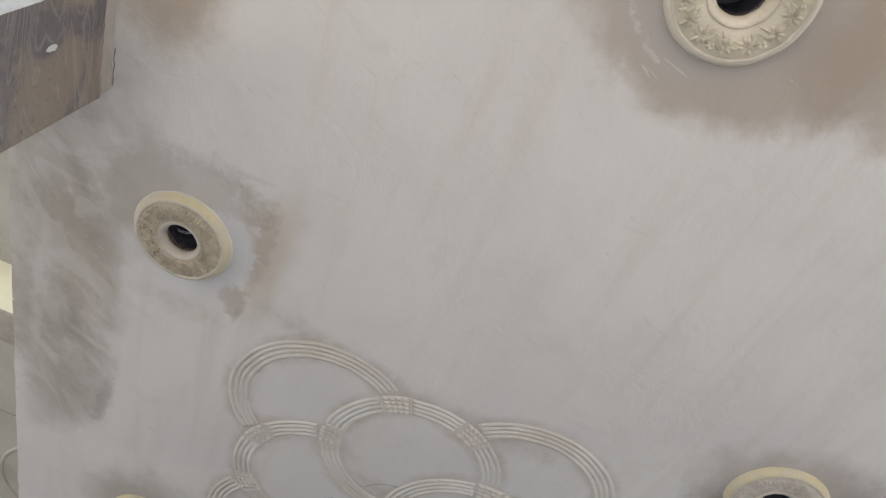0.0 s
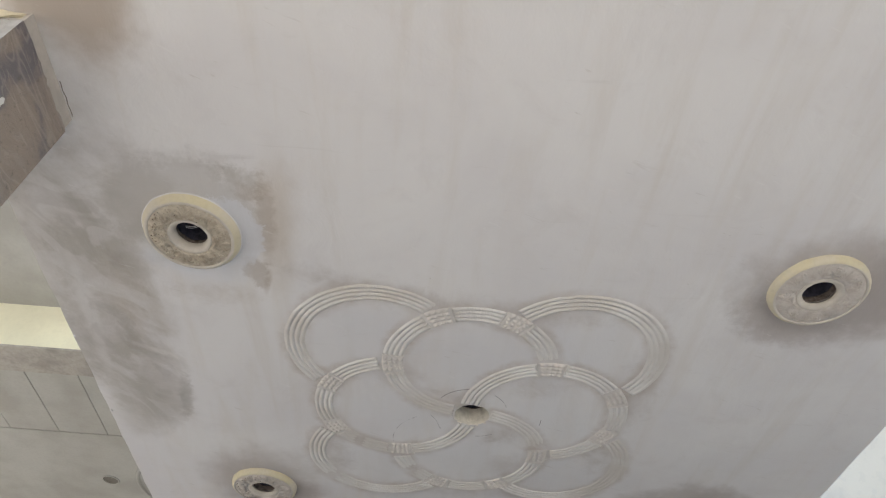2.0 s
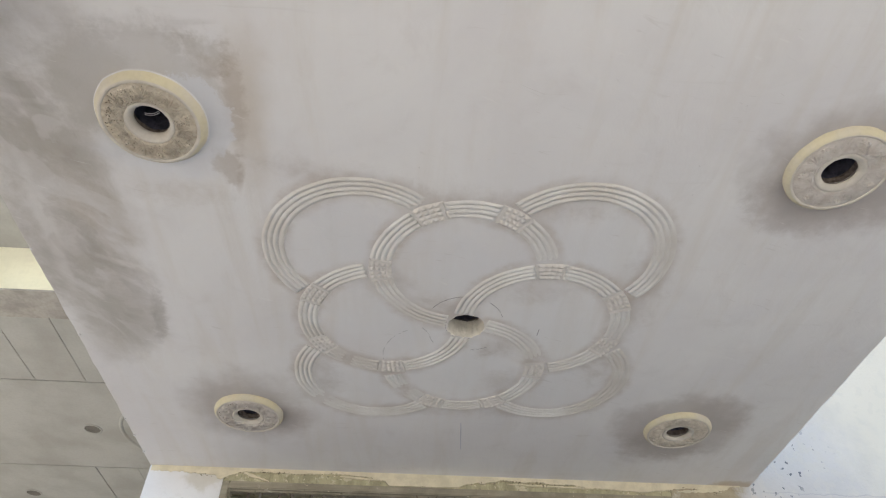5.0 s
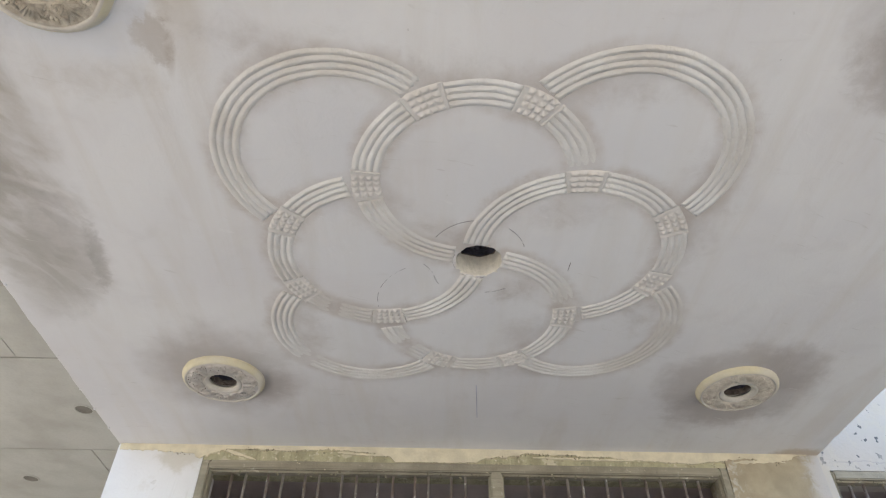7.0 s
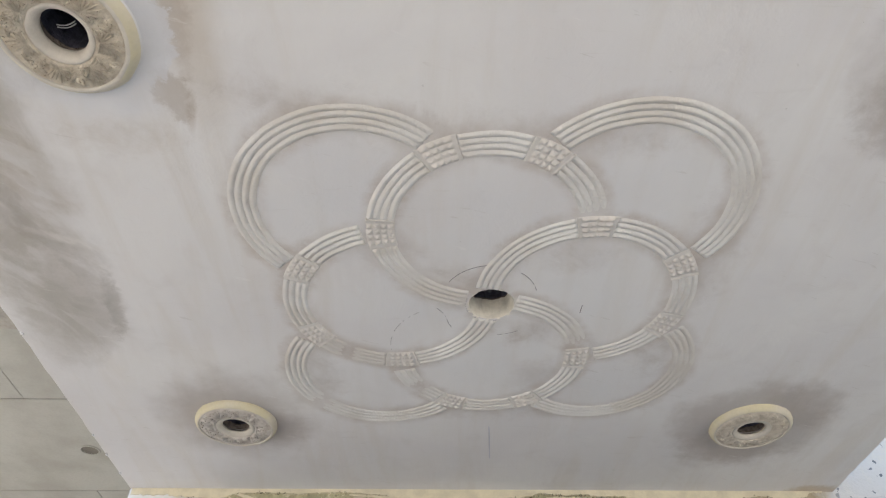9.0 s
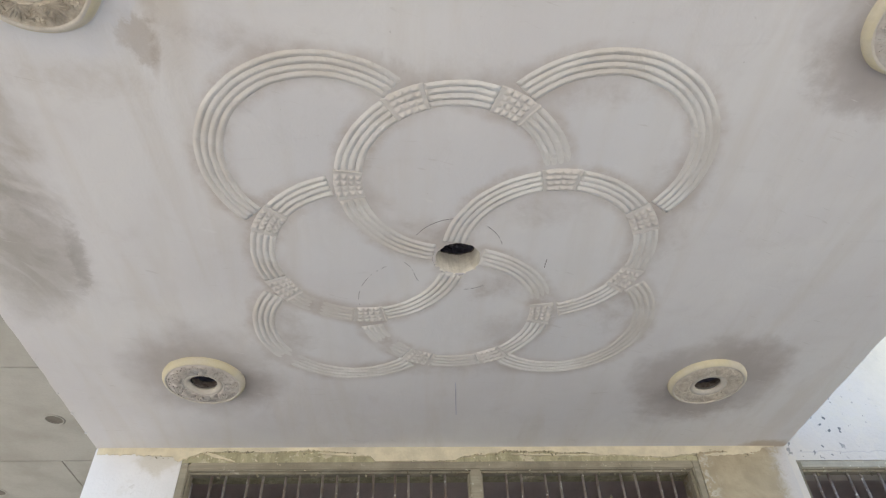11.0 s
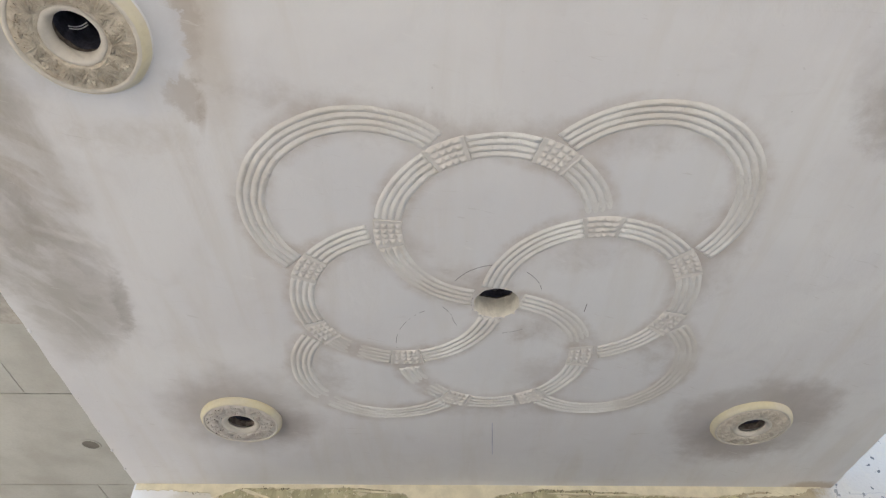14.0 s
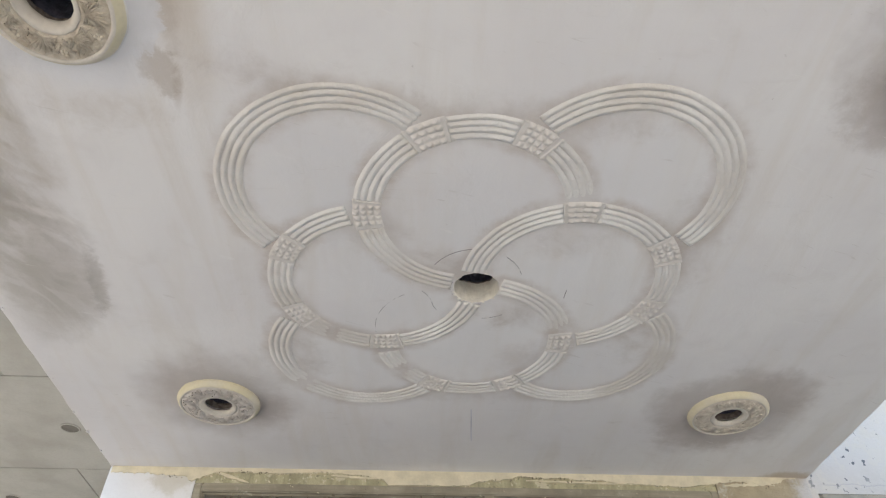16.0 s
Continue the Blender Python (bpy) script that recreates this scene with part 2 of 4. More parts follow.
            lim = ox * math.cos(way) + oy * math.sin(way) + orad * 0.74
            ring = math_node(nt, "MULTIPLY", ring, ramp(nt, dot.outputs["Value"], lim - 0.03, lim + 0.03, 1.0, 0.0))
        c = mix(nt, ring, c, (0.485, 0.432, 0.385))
    # dusty smears in and round the ornament
    for sx, sy, rx, ry, a, amt in ((-0.10, -0.09, 0.12, 0.06, 25, 0.5), (0.26, -0.22, 0.12, 0.10, 0, 0.38), (0.14, 0.16, 0.10, 0.06, -40, 0.4),
                                   (0.58, 0.25, 0.12, 0.16, 0, 0.35), (-0.42, 0.30, 0.17, 0.05, 25, 0.42), (0.05, -0.62, 0.42, 0.07, 0, 0.30),
                                   (-0.45, -0.70, 0.26, 0.06, 10, 0.30), (-0.60, 0.45, 0.11, 0.20, 0, 0.32), (0.62, -0.20, 0.10, 0.26, 0, 0.28),
                                   (0.02, 0.66, 0.45, 0.06, 0, 0.25), (-0.30, -0.22, 0.10, 0.10, 0, 0.3), (0.20, 0.42, 0.10, 0.12, 30, 0.25)):
        c = stain(c, (0.40, 0.355, 0.315), min(amt * 1.6, 0.75), sx, sy, rx, ry, a, soft=0.85, ragged=1.0, rag=torn, mottled=True)
    c = mix(nt, ramp(nt, wipes, 0.62, 0.78, 0.0, 0.22), c, (0.50, 0.475, 0.45))
    # bare mortar in the back right corner
    c = stain(c, (0.46, 0.38, 0.28), 0.8, 1.58, 1.36, 0.16, 0.09, 0, soft=0.4, ragged=0.6, rag=torn)
    # faint dry scuffs
    scuff = noise_tex(nt, st2.outputs[0], 2.6, 7.0, 0.7, 0.8)
    c = mix(nt, math_node(nt, "MULTIPLY", ramp(nt, scuff, 0.60, 0.72), ramp(nt, cloud, 0.48, 0.62, 0.0, 0.35)), c, (0.47, 0.435, 0.40))
    # sparse specks and short scratches
    speck = noise_tex(nt, v, 46.0, 2.0, 0.5)
    c = mix(nt, math_node(nt, "MULTIPLY", ramp(nt, speck, 0.755, 0.78, 0.0, 0.45), ramp(nt, cloud2, 0.48, 0.60)), c, (0.36, 0.335, 0.31))
    scr = noise_tex(nt, along(20, 9.0, 70.0), 1.0, 3.0, 0.55, 0.8)
    c = mix(nt, math_node(nt, "MULTIPLY", ramp(nt, scr, 0.66, 0.72, 0.0, 0.30), ramp(nt, rub, 0.48, 0.60)), c, (0.45, 0.42, 0.385))
    c = mix(nt, math_node(nt, "MULTIPLY", ramp(nt, scr, 0.34, 0.28, 0.0, 0.35), ramp(nt, cloud2, 0.46, 0.58)), c, (0.73, 0.72, 0.70))
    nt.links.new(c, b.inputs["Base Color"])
    b.inputs["Roughness"].default_value = 0.72
    b.inputs["Specular IOR Level"].default_value = 0.25
    h = math_node(nt, "ADD", math_node(nt, "MULTIPLY", cloud2, 3.0), math_node(nt, "MULTIPLY", fine, 0.25))
    h = math_node(nt, "ADD", h, math_node(nt, "MULTIPLY", torn, 1.0))
    bump(nt, b, h, 0.35, 0.004)
    return m


M_CEIL = ceiling_material()


def relief_material():
    m, nt, b = nodes_of("relief_plaster")
    v = coords(nt)
    big, fine = noise_tex(nt, v, 5.0), noise_tex(nt, v, 120.0, 3.0)
    dust = noise_tex(nt, v, 2.3, 4.0, 0.6, 0.6)
    c = mix(nt, ramp(nt, big, 0.35, 0.7), (0.675, 0.66, 0.625), (0.61, 0.59, 0.56))
    c = mix(nt, ramp(nt, dust, 0.42, 0.64, 0.0, 0.8), c, (0.55, 0.515, 0.465))
    nt.links.new(c, b.inputs["Base Color"])
    b.inputs["Roughness"].default_value = 0.65
    bump(nt, b, math_node(nt, "ADD", math_node(nt, "MULTIPLY", fine, 1.4), math_node(nt, "MULTIPLY", noise_tex(nt, v, 34.0, 4.0), 2.5)), 0.6, 0.003)
    return m


M_RELIEF = relief_material()
M_PAD = plain("pad_plaster", (0.645, 0.61, 0.565), 0.8, 0.06, 14.0, 90.0, 0.002)
M_GAP = plain("rubbed_gap", (0.63, 0.60, 0.56), 0.85, 0.06, 10.0, 70.0, 0.002)
M_RIM = plain("rim_yellow", (0.585, 0.53, 0.36), 0.75, 0.08, 7.0, 80.0, 0.002, dark=(0.56, 0.52, 0.43))
M_RIM_WORN = plain("rim_pale", (0.68, 0.63, 0.50), 0.75, 0.10, 9.0, 80.0, 0.002, dark=(0.62, 0.59, 0.53))
M_MED = plain("medallion_dusty", (0.68, 0.615, 0.515), 0.85, 0.12, 40.0, 130.0, 0.005, dark=(0.54, 0.475, 0.385))
M_MED_GREY = plain("medallion_grey", (0.62, 0.575, 0.52), 0.85, 0.09, 34.0, 130.0, 0.003, dark=(0.53, 0.475, 0.415))
M_MED_WORN = plain("medallion_worn", (0.63, 0.565, 0.455), 0.9, 0.16, 45.0, 160.0, 0.006, dark=(0.46, 0.395, 0.305))
M_MED_CREAM = plain("medallion_cream", (0.71, 0.65, 0.53), 0.75, 0.1, 12.0, 140.0, 0.002)
M_LIP = plain("medallion_lip", (0.60, 0.555, 0.48), 0.8, 0.07, 16.0, 110.0, 0.002)
M_FRESH = plain("fresh_putty", (0.64, 0.63, 0.625), 0.75, 0.06, 9.0, 80.0, 0.002)
M_HOLE = plain("hole_inside", (0.77, 0.73, 0.64), 0.85, 0.08, 30.0, 90.0, 0.004)
# dark colour that paints the shade deep inside openings
M_DEPTH_SHADE = plain("depth_shade", (0.10, 0.10, 0.135), 0.7, 0.3, 40.0, 120.0, 0.004)
M_CONCRETE = plain("raw_concrete", (0.20, 0.165, 0.14), 0.95, 0.25, 60.0, 200.0, 0.006)
# grey for the painted shade of the downlight openings
M_HOLLOW_SHADE = plain("hollow_shade_grey", (0.17, 0.16, 0.14), 0.9)
M_PENCIL = plain("pencil_mark", (0.22, 0.21, 0.21), 0.8)
M_CHALK = plain("blue_chalk", (0.52, 0.52, 0.585), 0.9)


def wall_material(name="whitewash", light=(0.72, 0.715, 0.715), dull=(0.64, 0.63, 0.63), cream_far=False):
    """Whitewash, with grime under the slab and flecks where the paint is gone."""
    m, nt, b = nodes_of(name)
    v = coords(nt)
    big, mid, fine = noise_tex(nt, v, 2.0, 5.0), noise_tex(nt, v, 9.0, 6.0, 0.65), noise_tex(nt, v, 70.0, 4.0)
    c = mix(nt, ramp(nt, big, 0.35, 0.7), light, dull)
    c = mix(nt, ramp(nt, mid, 0.56, 0.72, 0.0, 0.4), c, (0.55, 0.52, 0.47))
    mp = nt.nodes.new("ShaderNodeMapping")
    mp.vector_type = "TEXTURE"
    mp.inputs["Location"].default_value, mp.inputs["Scale"].default_value = (-1.245, 1.34, 2.955), (0.11, 0.5, 0.075)
    nt.links.new(v, mp.inputs["Vector"])
    ln = nt.nodes.new("ShaderNodeVectorMath")
    ln.operation = "LENGTH"
    nt.links.new(mp.outputs[0], ln.inputs[0])
    drip = math_node(nt, "ADD", ln.outputs["Value"], math_node(nt, "MULTIPLY", math_node(nt, "SUBTRACT", mid, 0.5), 2.4))
    c = mix(nt, ramp(nt, drip, 0.6, 1.2, 0.62, 0.0), c, (0.49, 0.455, 0.375))
    long = nt.nodes.new("ShaderNodeMapping")
    long.inputs["Scale"].default_value = (26.0, 26.0, 2.4)
    nt.links.new(v, long.inputs["Vector"])
    tears = noise_tex(nt, long.outputs[0], 1.0, 6.0, 0.65, 0.4)
    c = mix(nt, ramp(nt, tears, 0.56, 0.74, 0.0, 0.40), c, (0.50, 0.485, 0.455))
    chip = noise_tex(nt, v, 16.0, 3.0, 0.5, 0.3)
    c = mix(nt, math_node(nt, "MULTIPLY", ramp(nt, chip, 0.66, 0.68, 0.0, 0.5), ramp(nt, mid, 0.45, 0.55)), c, (0.50, 0.48, 0.45))
    fleck = noise_tex(nt, v, 33.0, 2.0, 0.4)
    near = nt.nodes.new("ShaderNodeVectorMath")
    near.operation = "DISTANCE"
    nt.links.new(v, near.inputs[0])
    near.inputs[1].default_value = (1.84, 1.34, 3.10)
    patch = math_node(nt, "ADD", near.outputs["Value"], math_node(nt, "MULTIPLY", math_node(nt, "SUBTRACT", big, 0.5), 0.8))
    f = math_node(nt, "MULTIPLY", ramp(nt, fleck, 0.655, 0.672), ramp(nt, patch, 0.12, 0.36, 1.0, 0.0))
    if cream_far:                                    # cream is mixed in with distance from the slab corner
        far_off = math_node(nt, "ADD", near.outputs["Value"], math_node(nt, "MULTIPLY", math_node(nt, "SUBTRACT", mid, 0.5), 0.5))
        c = mix(nt, ramp(nt, far_off, 0.28, 0.80, 0.0, 0.8), c, (0.665, 0.60, 0.475))
        c = mix(nt, ramp(nt, chip, 0.55, 0.60, 0.0, 0.35), c, (0.57, 0.52, 0.43))
    sep = nt.nodes.new("ShaderNodeSeparateXYZ")
    nt.links.new(v, sep.inputs[0])
    line = math_node(nt, "ADD", math_node(nt, "SUBTRACT", sep.outputs[2], 2.972), math_node(nt, "MULTIPLY", math_node(nt, "SUBTRACT", mid, 0.5), 0.05))
    crack = ramp(nt, math_node(nt, "ABSOLUTE", line, 0.0), 0.001, 0.004, 0.55, 0.0)
    c = mix(nt, math_node(nt, "MULTIPLY", crack, ramp(nt, sep.outputs[0], 1.70, 1.76)), c, (0.36, 0.34, 0.33))
    c = mix(nt, f, c, (0.13, 0.13, 0.135))
    nt.links.new(c, b.inputs["Base Color"])
    b.inputs["Roughness"].default_value = 0.85
    bump(nt, b, math_node(nt, "ADD", math_node(nt, "MULTIPLY", mid, 2.0), fine), 0.5, 0.004)
    return m


M_WALL = wall_material()
M_OLDWALL = wall_material("old_whitewash", (0.55, 0.51, 0.462), (0.475, 0.44, 0.39), cream_far=True)


def pier_material():
    m, nt, bs = nodes_of("raw_plaster")
    v = coords(nt)
    big, mid, fine = noise_tex(nt, v, 6.0, 5.0, 0.6, 0.6), noise_tex(nt, v, 22.0, 6.0, 0.7, 0.8), noise_tex(nt, v, 80.0, 4.0)
    c = mix(nt, ramp(nt, big, 0.35, 0.68), (0.415, 0.352, 0.245), (0.32, 0.272, 0.19))
    sep = nt.nodes.new("ShaderNodeSeparateXYZ")
    nt.links.new(v, sep.inputs[0])
    edge = math_node(nt, "ADD", sep.outputs[0], math_node(nt, "MULTIPLY", math_node(nt, "SUBTRACT", mid, 0.5), 0.16))
    c = mix(nt, ramp(nt, edge, 1.555, 1.635, 0.0, 0.9), c, (0.50, 0.475, 0.45))
    c = mix(nt, math_node(nt, "MULTIPLY", ramp(nt, edge, 1.25, 1.34, 0.55, 0.0), ramp(nt, mid, 0.5, 0.62)), c, (0.60, 0.585, 0.53))
    c = mix(nt, ramp(nt, mid, 0.66, 0.70, 0.0, 0.5), c, (0.24, 0.22, 0.15))
    nt.links.new(c, bs.inputs["Base Color"])
    bs.inputs["Roughness"].default_value = 0.92
    bump(nt, bs, math_node(nt, "ADD", math_node(nt, "MULTIPLY", mid, 2.0), fine), 0.6, 0.005)
    return m


M_PIER = pier_material()


def lintel_material():
    """Olive damp plaster with short runs, dark crumbs and remnants of cream."""
    m, nt, bs = nodes_of("stained_plaster")
    v = coords(nt)
    st = nt.nodes.new("ShaderNodeMapping")
    st.inputs["Scale"].default_value = (22.0, 22.0, 5.0)
    nt.links.new(v, st.inputs["Vector"])
    runs, big, fine = noise_tex(nt, st.outputs[0], 1.0, 6.0, 0.65, 0.4), noise_tex(nt, v, 9.0, 6.0, 0.65), noise_tex(nt, v, 80.0, 4.0)
    c = mix(nt, ramp(nt, runs, 0.36, 0.66), (0.45, 0.415, 0.27), (0.31, 0.29, 0.19))
    c = mix(nt, ramp(nt, big, 0.58, 0.64, 0.0, 0.7), c, (0.62, 0.57, 0.43))
    c = mix(nt, ramp(nt, noise_tex(nt, v, 48.0, 3.0), 0.62, 0.66, 0.0, 0.7), c, (0.22, 0.20, 0.14))
    nt.links.new(c, bs.inputs["Base Color"])
    bs.inputs["Roughness"].default_value = 0.92
    bump(nt, bs, math_node(nt, "ADD", math_node(nt, "MULTIPLY", runs, 2.0), fine), 0.7, 0.006)
    return m


M_LINTEL = lintel_material()
M_GRIME = plain("dark_grime", (0.24, 0.215, 0.15), 0.95, 0.2, 40.0, 120.0, 0.003)
M_CREAM = plain("cream_plaster", (0.68, 0.618, 0.46), 0.85, 0.08, 14.0, 80.0, 0.003)


def frame_material():
    """Dull olive paint, streaked, grimy, with pale flaked places."""
    m, nt, bs = nodes_of("frame_paint")
    v = coords(nt)
    big, mid, fine = noise_tex(nt, v, 7.0, 5.0, 0.6), noise_tex(nt, v, 30.0, 6.0, 0.7, 0.6), noise_tex(nt, v, 110.0, 4.0)
    st = nt.nodes.new("ShaderNodeMapping")
    st.inputs["Scale"].default_value = (2.5, 40.0, 60.0)
    nt.links.new(v, st.inputs["Vector"])
    lines = noise_tex(nt, st.outputs[0], 1.0, 4.0, 0.6, 0.3)
    c = mix(nt, ramp(nt, big, 0.35, 0.68), (0.33, 0.30, 0.228), (0.21, 0.19, 0.142))
    c = mix(nt, ramp(nt, lines, 0.40, 0.66, 0.0, 0.6), c, (0.23, 0.205, 0.155))
    c = mix(nt, math_node(nt, "MULTIPLY", ramp(nt, mid, 0.60, 0.66), ramp(nt, big, 0.40, 0.55, 0.75, 0.15)), c, (0.52, 0.49, 0.41))
    c = mix(nt, ramp(nt, mid, 0.36, 0.30, 0.0, 0.8), c, (0.10, 0.09, 0.07))
    nt.links.new(c, bs.inputs["Base Color"])
    bs.inputs["Roughness"].default_value = 0.65
    bump(nt, bs, math_node(nt, "ADD", mid, math_node(nt, "MULTIPLY", fine, 0.4)), 0.6, 0.004)
    return m


M_FRAME = frame_material()


def iron_material():
    m, nt, bs = nodes_of("rusty_iron")
    v = coords(nt)
    big, fine = noise_tex(nt, v, 14.0, 5.0, 0.6), noise_tex(nt, v, 120.0, 4.0)
    c = mix(nt, ramp(nt, big, 0.38, 0.62), (0.25, 0.222, 0.20), (0.165, 0.125, 0.105))
    c = mix(nt, ramp(nt, noise_tex(nt, v, 45.0, 3.0), 0.63, 0.68, 0.0, 0.9), c, (0.66, 0.64, 0.60))
    nt.links.new(c, bs.inputs["Base Color"])
    bs.inputs["Roughness"].default_value = 0.7
    bump(nt, bs, fine, 0.5, 0.001)
    return m


M_IRON = iron_material()
M_WIRE = plain("bright_wire", (0.50, 0.435, 0.31), 0.45, 0.1, 30.0, 160.0, 0.0005, metal=0.3)


def pillar_material():
    """Dark cement render with old wet run marks."""
    m, nt, b = nodes_of("pillar_cement")
    v = coords(nt)
    big, fine = noise_tex(nt, v, 5.5, 6.0, 0.62, 0.5), noise_tex(nt, v, 70.0, 5.0)
    st = nt.nodes.new("ShaderNodeMapping")
    st.inputs["Scale"].default_value = (5.0, 5.0, 14.0)
    st.inputs["Rotation"].default_value = (radians(24), 0, 0)
    nt.links.new(v, st.inputs["Vector"])
    runs = noise_tex(nt, st.outputs[0], 1.0, 7.0, 0.7, 1.6)
    swirl = noise_tex(nt, st.outputs[0], 0.55, 2.0, 0.5, 2.2)
    c = mix(nt, ramp(nt, big, 0.40, 0.60), (0.285, 0.238, 0.205), (0.165, 0.152, 0.165))
    c = mix(nt, ramp(nt, runs, 0.50, 0.66, 0.0, 0.6), c, (0.315, 0.275, 0.245))
    c = mix(nt, ramp(nt, fine, 0.60, 0.72, 0.0, 0.5), c, (0.12, 0.105, 0.09))
    edge = ramp(nt, math_node(nt, "ABSOLUTE", math_node(nt, "SUBTRACT", swirl, 0.52), 0.0), 0.0, 0.035, 0.35, 0.0)
    c = mix(nt, edge, c, (0.42, 0.375, 0.33))
    nt.links.new(c, b.inputs["Base Color"])
    b.inputs["Roughness"].default_value = 0.6
    bump(nt, b, math_node(nt, "ADD", math_node(nt, "MULTIPLY", runs, 3.0), fine), 0.7, 0.005)
    return m


M_PILLAR = pillar_material()
M_FLAKY = plain("flaky_limewash", (0.50, 0.50, 0.50), 0.85, 0.16, 16.0, 60.0, 0.006, dark=(0.36, 0.35, 0.33))
M_COLLAR = plain("collar_mortar", (0.51, 0.475, 0.43), 0.9, 0.1, 9.0, 60.0, 0.003)
M_UPPER = plain("upper_ceiling_paint", (0.415, 0.415, 0.385), 0.8, 0.08, 2.3, 40.0, 0.003, dark=(0.34, 0.335, 0.305))
# beam lightened for its lit front, soffit darkened for its shaded underside
M_BEAM_LIT = plain("upper_beam_lit", (0.80, 0.78, 0.60), 0.8, 0.06, 2.0, 40.0, 0.003)
M_SOFFIT_SHADE = plain("beam_soffit_shade", (0.40, 0.38, 0.34), 0.85, 0.15, 5.0, 40.0, 0.003)
M_ROOM = plain("room_wall", (0.50, 0.43, 0.405), 0.9, 0.1, 2.0, 30.0, 0.003)
M_GROUND = plain("ground_dust", (0.46, 0.42, 0.36), 0.95, 0.12, 0.6, 12.0, 0.01)
M_FLOOR = plain("floor_cement", (0.44, 0.402, 0.352), 0.85, 0.12, 1.5, 30.0, 0.003)


# ---- mesh helpers ----
def part(name, bm, material, parent=None, label="", smooth=False):
    me = bpy.data.meshes.new(name)
    bmesh.ops.recalc_face_normals(bm, faces=bm.faces)
    bm.to_mesh(me)
    bm.free()
    for m in (material if isinstance(material, (list, tuple)) else [material]):
        me.materials.append(m)
    if smooth:
        for p in me.polygons:
            p.use_smooth = True
    ob = new(name, me)
    if parent:
        ob.parent = parent
    if label:
        ob["label"] = label
    return ob


def box(bm, x0, x1, y0, y1, z0, z1, bevel=0.0, slot=0):
    r = bmesh.ops.create_cube(bm, size=1.0)
    for v in r["verts"]:
        v.co = ((x0 + x1) / 2 + v.co.x * (x1 - x0), (y0 + y1) / 2 + v.co.y * (y1 - y0), (z0 + z1) / 2 + v.co.z * (z1 - z0))
    faces = {f for v in r["verts"] for f in v.link_faces}
    for f in faces:
        f.material_index = slot
    if bevel:
        edges = list({e for f in faces for e in f.edges})
        bmesh.ops.bevel(bm, geom=edges, offset=bevel, segments=2, affect="EDGES")
    return bm


def boxes(*specs, bevel=0.0):
    bm = bmesh.new()
    for s in specs:
        box(bm, *s, bevel=bevel)
    return bm


def strip(bm, pts, section, slot=0, close=True):
    """Sweeps a section (list of (across, down)) along pts on the ceiling; down is metres below it. pts: (x, y, scale of down)."""
    rows = []
    for i, (x, y, k) in enumerate(pts):
        a, c = pts[max(i - 1, 0)], pts[min(i + 1, len(pts) - 1)]
        tx, ty = c[0] - a[0], c[1] - a[1]
        ln = math.hypot(tx, ty) or 1.0
        nx, ny = -ty / ln, tx / ln
        rows.append([bm.verts.new((x + nx * s, y + ny * s, CEIL - d * k + 0.0014 * max(0.0, 1 - k / 0.3))) for s, d in section])
    for r0, r1 in zip(rows, rows[1:]):
        for j in range(len(section) - 1):
            f = bm.faces.new((r0[j], r0[j + 1], r1[j + 1], r1[j]))
            f.material_index, f.smooth = slot, True
    if close:
        for r in (rows[0], rows[-1]):
            bm.faces.new(r)


def tube(bm, pts, r, sides=6):
    rows, last, q = [], None, None
    for i, p in enumerate(pts):
        a, c = Vector(pts[max(i - 1, 0)]), Vector(pts[min(i + 1, len(pts) - 1)])
        way = (c - a).normalized()
        q = way.to_track_quat("Z", "Y") if last is None else last.rotation_difference(way) @ q
        last = way
        rows.append([bm.verts.new(Vector(p) + q @ Vector((r * math.cos(k * math.tau / sides), r * math.sin(k * math.tau / sides), 0))) for k in range(sides)])
    for r0, r1 in zip(rows, rows[1:]):
        for j in range(sides):
            bm.faces.new((r0[j], r0[(j + 1) % sides], r1[(j + 1) % sides], r1[j])).smooth = True
    bm.faces.new(rows[0])
    bm.faces.new(rows[-1])


def lathe(bm, profile, segs=64, slot=0, wobble=0.0, cx=0.0, cy=0.0):
    rows = []
    for k in range(segs):
        a = k * math.tau / segs
        w = 1 + wobble * noise.noise((math.cos(a) * 3 + cx, math.sin(a) * 3 + cy, 0))
        rows.append([bm.verts.new((cx + r * w * math.cos(a), cy + r * w * math.sin(a), z)) for r, z in profile])
    for k in range(segs):
        r0, r1 = rows[k], rows[(k + 1) % segs]
        for j in range(len(profile) - 1):
            f = bm.faces.new((r0[j], r1[j], r1[j + 1], r0[j + 1]))
            f.material_index, f.smooth = slot, True
    return rows


# ---- the ground ----
bm = bmesh.new()
bmesh.ops.create_grid(bm, x_segments=8, y_segments=8, size=1500)
ground = part("ground", bm, M_GROUND)
ground.location.z = -0.15
tagged(ground, "dry dusty ground running out to the horizon", "ground", kind="structure")
floor = part("floor", boxes((-7.5, 6.0, -3.6, 1.342, -0.149, 0.0)), M_FLOOR)
tagged(floor, "grey cement floor of the porch", "floor", kind="structure")

# ---- the porch slab with its openings ----
X0, X1, Y0, Y1 = -1.543, 1.664, -3.3, 1.38
HOLE = (0.006, 0.029, 0.072)
MEDALLIONS = ((-0.979, -0.882, "worn"), (1.064, -0.838, "faint"), (-0.943, 0.754, "dusty"), (1.078, 0.756, "crusted"), (0.087, -2.117, "cream"))


